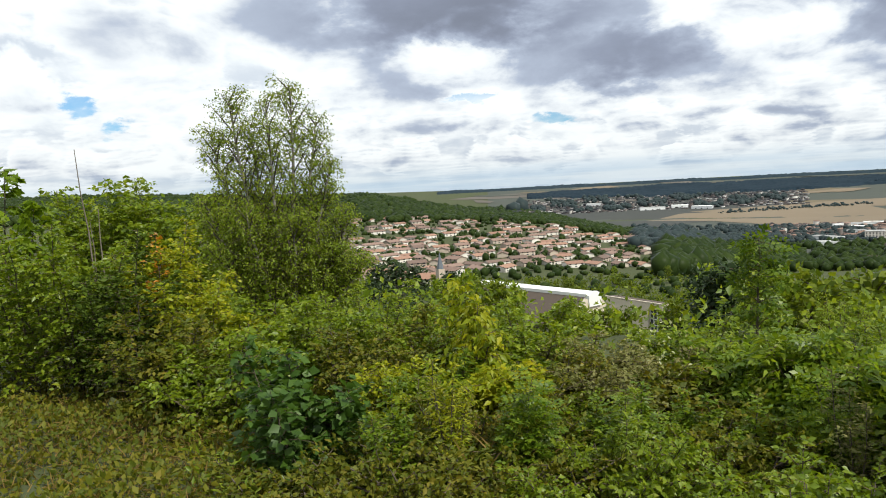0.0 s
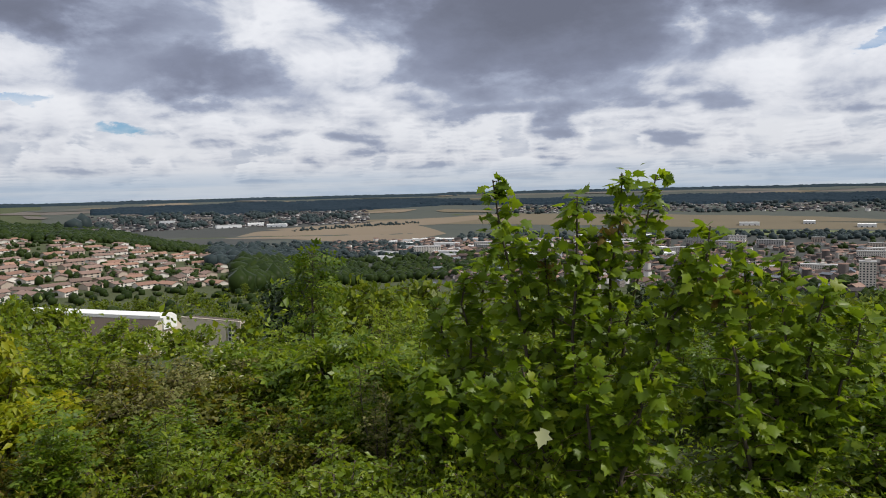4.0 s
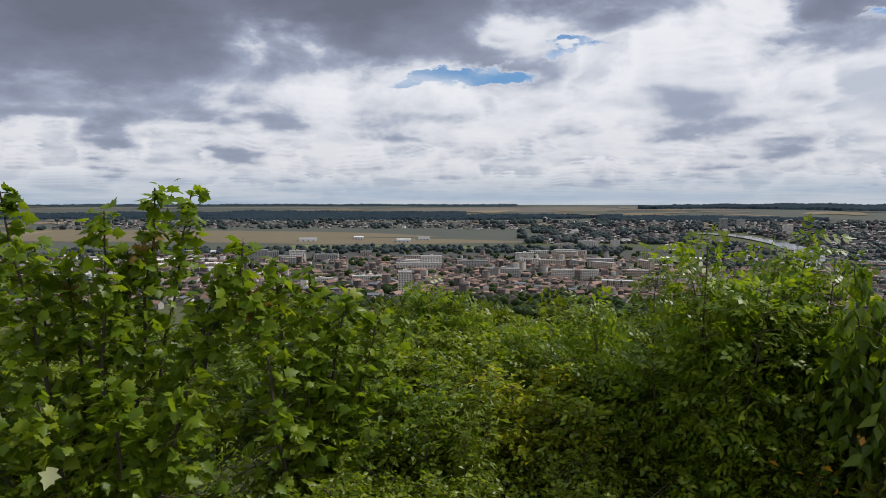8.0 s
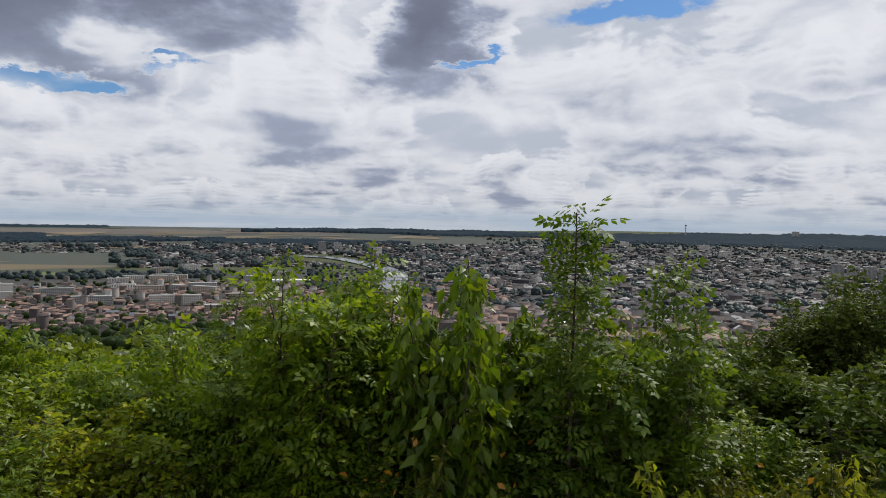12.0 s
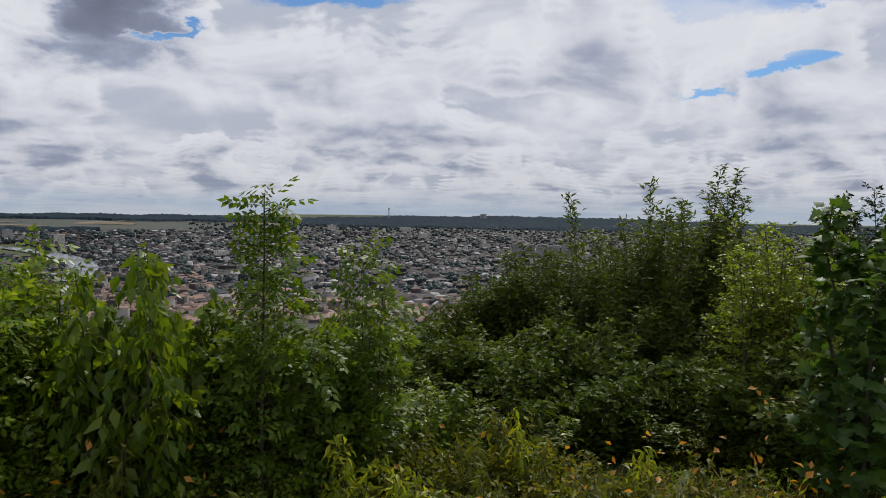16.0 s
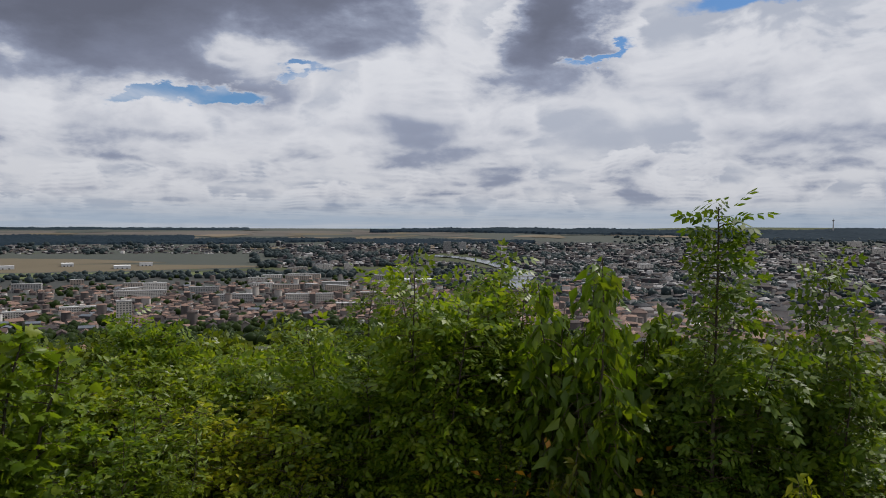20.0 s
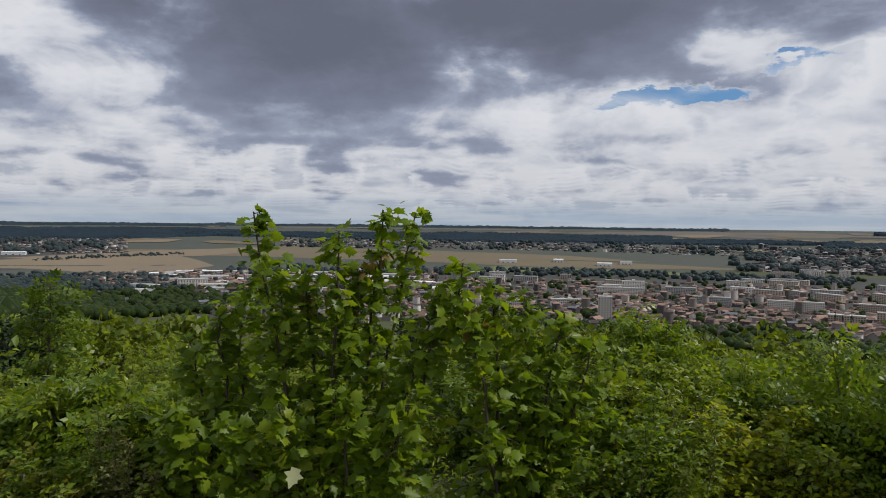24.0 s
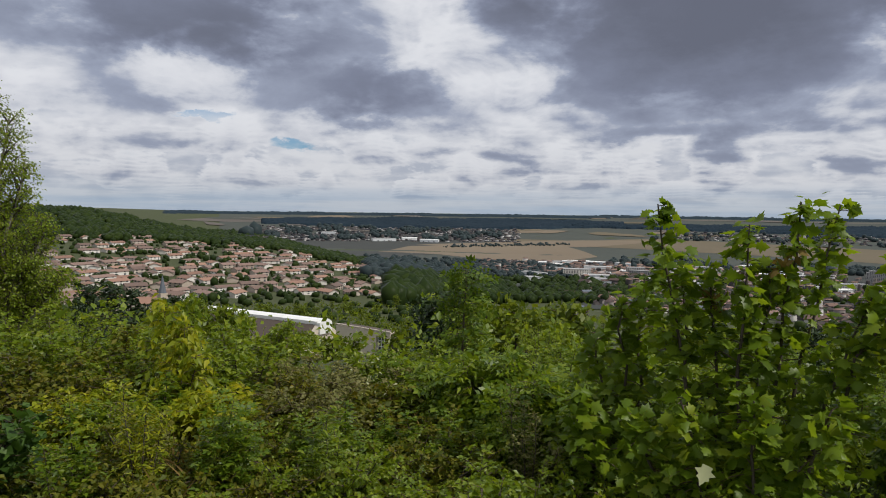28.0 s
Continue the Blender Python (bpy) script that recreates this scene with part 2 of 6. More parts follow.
M = dict(
    maple=leafy("maple_leaf", (0.064, 0.108, 0.007), (0.109, 0.173, 0.010), (0.166, 0.233, 0.013), (0.281, 0.270, 0.017), shine=0.25, through=0.48),
    ash=leafy("ash_leaf", (0.050, 0.098, 0.008), (0.105, 0.172, 0.010), (0.175, 0.235, 0.014), (0.235, 0.262, 0.018), rough=0.42, shine=0.4, through=0.5),
    ash_dark=leafy("ash_tree_leaf", (0.034, 0.072, 0.008), (0.068, 0.118, 0.009), (0.115, 0.165, 0.013), (0.155, 0.188, 0.017), rough=0.5, shine=0.25, through=0.42),
    cherry=leafy("cherry_leaf", (0.047, 0.093, 0.006), (0.098, 0.158, 0.008), (0.172, 0.212, 0.009), rough=0.42, shine=0.35, through=0.42),
    shrub=leafy("shrub_leaf", (0.066, 0.110, 0.008), (0.128, 0.188, 0.011), (0.195, 0.248, 0.015), (0.285, 0.272, 0.020), rough=0.42, shine=0.4, through=0.46),
    bramble=leafy("bramble_leaf", (0.043, 0.066, 0.007), (0.091, 0.110, 0.009), (0.153, 0.145, 0.013), (0.239, 0.149, 0.023), rough=0.6, shine=0.25),
    yellow=leafy("yellowing_leaf", (0.115, 0.16, 0.010), (0.20, 0.24, 0.013), (0.31, 0.31, 0.016), (0.42, 0.33, 0.02), shine=0.2, through=0.45),
    grey=leafy("grey_green_leaf", (0.083, 0.094, 0.031), (0.132, 0.143, 0.044), (0.198, 0.193, 0.072), (0.264, 0.198, 0.099), rough=0.75, shine=0.2),
    willow=leafy("willow_leaf", (0.045, 0.072, 0.012), (0.085, 0.122, 0.018), (0.14, 0.172, 0.032), rough=0.58, shine=0.2, through=0.3),
    dark=leafy("hawthorn_leaf", (0.030, 0.053, 0.007), (0.062, 0.095, 0.010), (0.102, 0.135, 0.014), through=0.28, shine=0.12, rough=0.6),
    yew=leafy("conifer_needle", (0.014, 0.03, 0.008), (0.026, 0.048, 0.011), (0.042, 0.062, 0.014), through=0.1, shine=0.2),
    birch=leafy("birch_leaf", (0.085, 0.132, 0.010), (0.145, 0.21, 0.016), (0.215, 0.27, 0.022), (0.30, 0.30, 0.031), shine=0.25, through=0.45),
    oak=leafy("oak_leaf", (0.03, 0.065, 0.012), (0.055, 0.11, 0.014), (0.09, 0.15, 0.022), rough=0.5, shine=0.3),
    orange=leafy("orange_leaf", (0.26, 0.12, 0.012), (0.46, 0.21, 0.02), (0.40, 0.27, 0.02)),
    pale=leafy("pale_leaf_back", (0.30, 0.32, 0.16), (0.42, 0.43, 0.25)),
    straw=leafy("dry_grass", (0.10, 0.075, 0.022), (0.16, 0.115, 0.035), (0.24, 0.165, 0.06), (0.13, 0.14, 0.02), rough=0.85, shine=0.1),
    crown=leafy("tree_crown", (0.044, 0.071, 0.007), (0.083, 0.119, 0.009), (0.138, 0.172, 0.012), (0.207, 0.202, 0.018), shine=0.2),
    conifer=leafy("dark_crown", (0.014, 0.028, 0.010), (0.024, 0.042, 0.013), (0.034, 0.055, 0.015), through=0.12, shine=0.2),
    bark=material("bark", ((0.05, 0.04, 0.03), (0.12, 0.10, 0.075)), 0.9, 8.0, 0.6),
    birch_bark=material("birch_bark", ((0.12, 0.10, 0.09), (0.45, 0.42, 0.38)), 0.8, 9.0, 0.4),
    twig=material("twig", ((0.07, 0.055, 0.035), (0.14, 0.10, 0.06)), 0.85, 12.0),
    dead=material("dead_wood", ((0.10, 0.085, 0.07), (0.20, 0.17, 0.14)), 0.9, 10.0, 0.4),
    ground=material("hillside_grass", ((0.03, 0.04, 0.016), (0.05, 0.06, 0.022), (0.085, 0.08, 0.035)), 0.95, 0.35, 0.5, per="island"),
    # bluish tint of distance haze is mixed into this leaf colour
    wood_hazed=leafy("far_woodland", (0.026, 0.037, 0.040), (0.032, 0.045, 0.047), (0.040, 0.054, 0.052), through=0.1, shine=0.05),
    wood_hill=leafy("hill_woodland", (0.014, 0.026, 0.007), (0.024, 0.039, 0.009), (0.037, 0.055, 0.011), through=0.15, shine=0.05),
    # canopy colour carries the blue of distance haze
    wood_sheet_hazed=material("far_wood_canopy", ((0.008, 0.016, 0.024), (0.018, 0.030, 0.042), (0.030, 0.045, 0.055), (0.055, 0.070, 0.075)), 0.95, 0.006, per="island", spec=0.05),
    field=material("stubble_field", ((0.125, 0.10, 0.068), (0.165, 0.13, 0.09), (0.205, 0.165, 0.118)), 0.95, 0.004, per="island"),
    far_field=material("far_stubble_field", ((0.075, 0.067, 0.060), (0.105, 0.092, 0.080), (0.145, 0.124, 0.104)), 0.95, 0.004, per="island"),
    field_dry=material("dry_airfield_grass", ((0.09, 0.075, 0.048), (0.12, 0.098, 0.062), (0.16, 0.128, 0.08)), 0.95, 0.006, per="island"),
    # bluish olive: the haze over the plain is put into its colour
    plain=material("far_farmland", ((0.039, 0.048, 0.045), (0.054, 0.061, 0.051), (0.078, 0.076, 0.060)), 0.95, 0.004, per="island"),
    townsoil=material("town_ground", ((0.028, 0.033, 0.030), (0.042, 0.045, 0.042), (0.07, 0.066, 0.06)), 0.95, 0.02, per="island"),
    meadow=material("meadow", ((0.06, 0.085, 0.03), (0.10, 0.12, 0.045), (0.13, 0.135, 0.06)), 0.95, 0.006, per="island"),
    road=material("asphalt", ((0.05, 0.05, 0.05), (0.09, 0.088, 0.085)), 0.9, 0.2),
    wall=material("render_wall", ((0.48, 0.44, 0.39), (0.64, 0.60, 0.55), (0.80, 0.78, 0.75)), 0.85, 0.3, 0.1),
    # warm render and concrete are lowered a quarter for the valley's cloud shadow
    wall_warm=material("warm_render_wall", ((0.30, 0.24, 0.20), (0.42, 0.35, 0.29), (0.52, 0.46, 0.40)), 0.85, 0.3, 0.1),
    concrete=material("concrete_wall", ((0.24, 0.235, 0.23), (0.34, 0.335, 0.325), (0.46, 0.45, 0.44)), 0.85, 0.15, 0.1),
    tile=material("clay_roof_tile", ((0.17, 0.10, 0.075), (0.25, 0.145, 0.105), (0.34, 0.215, 0.155)), 0.85, 0.5, 0.3),
    tile_dark=material("weathered_roof_tile", ((0.11, 0.078, 0.066), (0.18, 0.12, 0.098), (0.25, 0.17, 0.14)), 0.85, 0.5, 0.3),
    slate=material("slate_roof", ((0.09, 0.10, 0.12), (0.15, 0.17, 0.20)), 0.55, 0.6, 0.2),
    flatroof=material("flat_roof", ((0.20, 0.20, 0.20), (0.34, 0.34, 0.34), (0.48, 0.48, 0.48)), 0.8, 0.1),
    shed=material("metal_shed", ((0.45, 0.47, 0.50), (0.62, 0.63, 0.64), (0.75, 0.75, 0.74)), 0.5, 0.05),
    pane=material("window_glass", ((0.03, 0.035, 0.045), (0.06, 0.065, 0.075)), 0.15, 0.5, spec=0.6),
    frame_w=material("window_frame", ((0.6, 0.6, 0.58), (0.75, 0.75, 0.73)), 0.6, 2.0),
    water=material("river_water", ((0.035, 0.05, 0.055), (0.05, 0.065, 0.07)), 0.16, 0.05, 0.05, spec=0.7),
    # cloud shadow and blue-grey distance haze are mixed into these city colours
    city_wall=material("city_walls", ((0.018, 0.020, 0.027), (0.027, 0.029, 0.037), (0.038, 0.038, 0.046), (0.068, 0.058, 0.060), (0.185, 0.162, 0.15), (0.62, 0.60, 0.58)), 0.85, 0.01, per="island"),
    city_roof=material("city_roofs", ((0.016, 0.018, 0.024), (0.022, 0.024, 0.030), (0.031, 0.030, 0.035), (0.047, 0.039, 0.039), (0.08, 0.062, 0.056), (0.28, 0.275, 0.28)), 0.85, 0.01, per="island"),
    # town colours are darkened to stand in for cloud shadow over the valley
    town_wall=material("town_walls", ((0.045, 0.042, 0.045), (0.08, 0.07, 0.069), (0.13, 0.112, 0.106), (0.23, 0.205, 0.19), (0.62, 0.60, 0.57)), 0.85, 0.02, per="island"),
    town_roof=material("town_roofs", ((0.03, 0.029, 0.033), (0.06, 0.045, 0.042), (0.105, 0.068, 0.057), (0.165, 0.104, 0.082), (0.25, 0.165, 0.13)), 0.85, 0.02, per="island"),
    house_wall=material("town_house_wall", ((0.045, 0.042, 0.045), (0.08, 0.07, 0.069), (0.13, 0.112, 0.106), (0.23, 0.205, 0.19), (0.62, 0.60, 0.57)), 0.85, 0.3),
    house_roof=material("town_house_roof", ((0.03, 0.029, 0.033), (0.06, 0.045, 0.042), (0.105, 0.068, 0.057), (0.165, 0.104, 0.082), (0.25, 0.165, 0.13)), 0.85, 0.5),
    hall_brown=material("hall_brown_sheet", ((0.075, 0.058, 0.048), (0.11, 0.085, 0.07)), 0.8, 0.6),
    hall_white=material("hall_white_sheet", ((0.68, 0.68, 0.66), (0.80, 0.80, 0.78)), 0.5, 0.3),
    hall_concrete=material("hall_concrete", ((0.48, 0.42, 0.34), (0.58, 0.52, 0.43)), 0.85, 0.5, 0.2),
)


# ---- mesh helpers ----
def tri_mesh(name, V, F, mat, smooth=False):
    """A mesh from an array of corners and an array of triangles (or quads)."""
    V, F = np.asarray(V, np.float32).reshape(-1, 3), np.asarray(F, np.int32)
    n, s = F.shape
    me = bpy.data.meshes.new(name)
    me.vertices.add(len(V))
    me.vertices.foreach_set("co", V.ravel())
    me.loops.add(n * s)
    me.loops.foreach_set("vertex_index", F.ravel())
    me.polygons.add(n)
    me.polygons.foreach_set("loop_start", np.arange(0, n * s, s, dtype=np.int32))
    if smooth:
        me.polygons.foreach_set("use_smooth", np.ones(n, bool))
    me.update(calc_edges=True)
    me.materials.append(mat)
    return me


def under(name, me, parent, label="", kind=""):
    ob = new(name, me)
    ob.parent = parent
    return tagged(ob, label, kind=kind)


def part(name, bm, mat, parent, label=""):
    me = bpy.data.meshes.new(name)
    bm.to_mesh(me)
    bm.free()
    me.materials.append(mat)
    return under(name, me, parent, label)


def thing(name, m, label, category, group="", kind=""):
    ob = new(name)
    ob.empty_display_size = 0.2
    ob.matrix_world = m
    return tagged(ob, label, category, group, kind)


def box(bm, x0, x1, y0, y1, z0, z1):
    v = [bm.verts.new(p) for p in ((x0, y0, z0), (x1, y0, z0), (x1, y1, z0), (x0, y1, z0), (x0, y0, z1), (x1, y0, z1), (x1, y1, z1), (x0, y1, z1))]
    for f in ((3, 2, 1, 0), (4, 5, 6, 7), (0, 1, 5, 4), (1, 2, 6, 5), (2, 3, 7, 6), (3, 0, 4, 7)):
        bm.faces.new([v[i] for i in f])
    return bm


def boxes(*rows):
    bm = bmesh.new()
    for r in rows:
        box(bm, *r)
    return bm


def prism(outline, y0, y1):
    """An outline in x and z, drawn out along y."""
    bm = bmesh.new()
    a = [bm.verts.new((x, y0, z)) for x, z in outline]
    b = [bm.verts.new((x, y1, z)) for x, z in outline]
    n = len(a)
    bm.faces.new(a)
    bm.faces.new(b[::-1])
    for i in range(n):
        bm.faces.new((a[i], b[i], b[(i + 1) % n], a[(i + 1) % n]))
    bmesh.ops.recalc_face_normals(bm, faces=bm.faces)
    return bm


def unit(v):
    return v / np.maximum(np.linalg.norm(v, axis=-1, keepdims=True), 1e-9)


def tubes(P, R, sides=3):
    """Round rods along many lines at once: P (lines, points, 3), R (lines, points)."""
    n, s, _ = P.shape
    tan = unit(np.gradient(P, axis=1))
    ref = np.where(np.abs(tan[..., 2:]) > 0.9, np.array([1.0, 0, 0]), np.array([0, 0, 1.0]))
    u = unit(np.cross(tan, ref))
    w = np.cross(tan, u)
    a = np.arange(sides) * 2 * np.pi / sides
    V = P[:, :, None] + R[:, :, None, None] * (u[:, :, None] * np.cos(a)[:, None] + w[:, :, None] * np.sin(a)[:, None])
    idx = np.arange(n * s * sides).reshape(n, s, sides)
    nxt = np.roll(idx, -1, axis=2)
    F = np.stack([idx[:, :-1], nxt[:, :-1], nxt[:, 1:], idx[:, 1:]], -1).reshape(-1, 4)
    return V.reshape(-1, 3), F


# leaf outlines, one unit long along x, flat in z but for a fold
def leaf_shape(width, fold=0.1, curl=0.12):
    V = np.array([(0, 0, 0), (0.45, 0, -0.02), (1, 0, -curl), (0.42, width, fold), (0.42, -width, fold)])
    return V, np.array([(0, 4, 1), (1, 4, 2), (0, 1, 3), (1, 2, 3)])


def maple_shape():
    rim = [(0.0, 0.0), (0.02, 0.30), (0.20, 0.27), (0.34, 0.60), (0.50, 0.30), (0.66, 0.36), (0.70, 0.20), (1.0, 0.0)]
    pts = rim + [(x, -y) for x, y in rim[-2:0:-1]]
    V = np.array([(0.32, 0, 0.03)] + [(x, y, -0.16 * abs(y) - 0.08 * x) for x, y in pts])
    n = len(pts)
    return V, np.array([(0, 1 + (i + 1) % n, 1 + i) for i in range(n)])


def feather_shape(pairs=3, w=0.10):
    """A compound leaf: pairs of narrow leaflets and one at the tip."""
    V, F = [], []
    spots = [(0.25 + 0.6 * i / (pairs - 1), sgn) for i in range(pairs) for sgn in (1, -1)] + [(0.9, 0)]
    for x, sgn in spots:
        L = 0.36
        d = np.array([0.55, 0.83 * sgn, -0.25]) if sgn else np.array([1.0, 0, -0.2])
        d = d / np.linalg.norm(d)
        side = np.array([-d[1], d[0], 0.0])
        b = np.array([x, 0, 0])
        i = len(V)
        V += [b, b + d * L * 0.45 + side * w, b + d * L, b + d * L * 0.45 - side * w]
        F += [(i, i + 3, i + 2), (i, i + 2, i + 1)]
    return np.array(V), np.array(F)


def clump_shape(rng, n=5):
    """A ragged tuft of leaves, for crowns farther off."""
    V, F = [], []
    for _ in range(n):
        c, d = rng.normal(0, 0.28, 3), unit(rng.normal(0, 1, 3) + np.array([0, 0, 0.1]))
        s = unit(np.cross(d, rng.normal(0, 1, 3)))
        i, L = len(V), rng.uniform(0.4, 0.62)
        V += [c, c + d * L * 0.5 + s * L * 0.3, c + d * L, c + d * L * 0.5 - s * L * 0.3]
        F += [(i, i + 1, i + 2), (i, i + 2, i + 3)]
    return np.array(V), np.array(F)


SHAPES = dict(ovate=leaf_shape(0.30), broad=leaf_shape(0.40, 0.08), lance=leaf_shape(0.15, 0.05, 0.2), droop=leaf_shape(0.25, 0.09, 0.25),
              maple=maple_shape(), feather=feather_shape(), clump=clump_shape(np.random.default_rng(5)), needle=leaf_shape(0.16, 0.02, 0.0),
              blade=leaf_shape(0.035, 0.01, 0.25),
              pair=(np.array([(0, 0, 0), (0.45, 0.3, 0.08), (1, 0, -0.1), (0.45, -0.3, 0.08)]), np.array([(0, 3, 2), (0, 2, 1)])))


def scatter_leaves(name, shape, P, D, size, rng, mat, up=0.7, smooth=False):
    """One mesh of many leaves at P that point along D."""
    T, F = SHAPES[shape]
    n = len(P)
    X = unit(D)
    U = np.array([0, 0, up]) + rng.normal(0, 0.55, (n, 3))
    Z = unit(U - (U * X).sum(1, keepdims=True) * X)
    Y = np.cross(Z, X)
    V = P[:, None] + size[:, None, None] * (T[None, :, :1] * X[:, None] + T[None, :, 1:2] * Y[:, None] + T[None, :, 2:] * Z[:, None])
    idx = (np.arange(n)[:, None, None] * len(T) + F[None]).reshape(-1, 3)
    return tri_mesh(name, V.reshape(-1, 3), idx, mat, smooth)

# ---- the lie of the land ----
EYE = 1.65
REACH = np.array([0, 6, 12, 25, 60, 150, 300, 450, 600, 800, 1100, 1500, 2400, 3200, 3900, 4500, 4850.0])
LAND = {
    -180: (0, 0.1, 0.2, 0.4, 0.8, 1, 1, 1, 1, 1, 1, 1, 1, 0, -5, -12, -20),
    -115: (0, 0.05, 0.1, 0.2, 0.2, -2, -6, -8, -4, 4, 16, 14, 0, -5, -5, -10, -15),
    -92: (0, -0.1, -0.3, -1.5, -7, -20, -34, -36, -30, -14, 9, 2, -60, -60, -40, -20, -5),
    -71: (0, -0.2, -0.6, -3, -10, -27, -46, -50, -44, -30, -7, -30, -110, -95, -66, -40, -18),
    -60: (0, -0.25, -0.8, -5, -14, -31, -50, -52, -49, -42, -39, -72, -130, -110, -74, -45, -32),
    -47: (0, -0.3, -0.9, -6, -16, -34, -54, -58, -62, -64, -82, -112, -140, -112, -76, -46, -30),
    -36: (0, -0.3, -0.9, -6.5, -18, -36, -58, -78, -96, -115, -135, -146, -146, -115, -79, -47, -30),
    0: (0, -0.3, -1, -7, -19, -36, -58, -76, -96, -118, -136, -146, -146, -118, -81, -47, -30),
    30: (0, -0.3, -1, -7, -19, -36, -58, -76, -96, -118, -136, -146, -146, -118, -83, -50, -28),
    47: (0, -0.3, -1, -7, -19, -36, -58, -76, -96, -118, -136, -146, -146, -122, -88, -40, -6),
    62: (0, -0.25, -0.9, -6, -17, -34, -56, -76, -96, -118, -136, -146, -146, -122, -88, -42, -10),
    78: (0, -0.2, -0.6, -4, -14, -32, -54, -74, -94, -116, -134, -146, -146, -122, -90, -50, -28),
    105: (0, 0, 0, -1, -6, -18, -34, -50, -64, -80, -100, -110, -110, -90, -70, -50, -30),
    130: (0, 0.1, 0.2, 0.2, 0, -2, -6, -10, -10, -10, -10, -10, -10, -10, -10, -14, -20),
}
_knots = sorted(LAND)
_rows = np.array([LAND[k] for k in _knots] + [LAND[-180]], float)
_angles = np.array(_knots + [180], float)
_step = np.sqrt(REACH)


def land(az, r):
    """The ground's height at headings az (degrees) and distances r."""
    az, r = np.broadcast_arrays(np.asarray(az, float), np.asarray(r, float))
    az = (az + 180) % 360 - 180
    i = np.clip(np.searchsorted(_angles, az, side="right") - 1, 0, len(_angles) - 2)
    f = (az - _angles[i]) / (_angles[i + 1] - _angles[i])
    f = f * f * (3 - 2 * f)
    q = np.sqrt(r)
    j = np.clip(np.searchsorted(_step, q, side="right") - 1, 0, len(REACH) - 2)
    g = (q - _step[j]) / (_step[j + 1] - _step[j])
    a = _rows[i, j] * (1 - g) + _rows[i, j + 1] * g
    b = _rows[i + 1, j] * (1 - g) + _rows[i + 1, j + 1] * g
    return a * (1 - f) + b * f


def at(az, r, lift=0.0):
    """The place on the ground at a heading and distance."""
    a = np.radians(az)
    return np.stack(np.broadcast_arrays(r * np.sin(a), r * np.cos(a), land(az, r) + lift), -1)


_far = np.geomspace(120, 4840, 700)


def reach(az, el, lo=250):
    """How far off the ground lies that shows at this heading and this height above the horizon."""
    slope = np.degrees(np.arctan2(land(az, _far) - EYE, _far))
    ok = np.where((_far > lo) & (slope >= el))[0]
    return float(_far[ok[0]]) if len(ok) else 4700.0


def spot(az, r, turn=0.0, size=1.0, lift=0.0):
    p = at(az, r, lift)
    return Matrix.LocRotScale(p, Euler((0, 0, radians(turn))), (size,) * 3)


# one ground sheet out to the horizon
def build_ground():
    az = np.linspace(-180, 180, 361)[:-1]
    r = np.concatenate([[0.001], np.geomspace(0.6, 4850, 160)])
    A, R = np.meshgrid(az, r, indexing="ij")
    P = at(A, R)
    rng = np.random.default_rng(3)
    P[..., 2] += rng.normal(0, 1, A.shape) * np.clip(R * 0.008, 0.01, 0.22)
    n, m = A.shape
    idx = np.arange(n * m).reshape(n, m)
    nx = np.roll(idx, -1, axis=0)
    F = np.stack([idx[:, :-1], idx[:, 1:], nx[:, 1:], nx[:, :-1]], -1).reshape(-1, 4)
    V = P.reshape(-1, 3)
    me = tri_mesh("ground", V, F, M["ground"], True)
    g = tagged(new("ground", me), "grassy hillside falling away to a wide valley", "ground", kind="structure")
    return g


build_ground()


def drape(name, label, mat, az0, az1, near, far, lift=0.6, wob=0.12, seed=0, category="field", taper=False):
    """A patch of land between two headings and two distances (each distance given at both ends), laid on the ground."""
    rng = np.random.default_rng(seed)
    n, m = 60, 40
    u, v = np.meshgrid(np.linspace(0, 1, n), np.linspace(0, 1, m), indexing="ij")
    w0, w1 = np.cumsum(rng.normal(0, 1, (2, n)), axis=1) * wob / math.sqrt(n)
    lo, hi = near[0] + (near[1] - near[0]) * u, far[0] + (far[1] - far[0]) * u
    gap = hi - lo
    lo, hi = lo + gap * w0[:, None] * np.sin(math.pi * u), hi + gap * w1[:, None] * np.sin(math.pi * u)
    if taper:
        f = np.clip(np.minimum(u * (1.2 + 0.5 * math.sin(seed)), (1 - u) * (1.1 + 0.4 * math.cos(seed * 2.0))) / 0.22, 0.02, 1) ** 0.8
        mid = lo + (hi - lo) * (0.5 + 0.4 * math.sin(seed * 1.7))
        lo, hi = mid + (lo - mid) * f, mid + (hi - mid) * f
    az = az0 + (az1 - az0) * u
    r = lo + (hi - lo) * v
    P = at(az, r, lift)
    idx = np.arange(n * m).reshape(n, m)
    F = np.stack([idx[:-1, :-1], idx[:-1, 1:], idx[1:, 1:], idx[1:, :-1]], -1).reshape(-1, 4)
    return tagged(new(name, tri_mesh(name, P.reshape(-1, 3), F, M[mat], True)), label, category, kind="structure")


def by_height(az0, az1, e_near, e_far):
    return (reach(az0, e_near[0]), reach(az1, e_near[1])), (reach(az0, e_far[0]), reach(az1, e_far[1]))


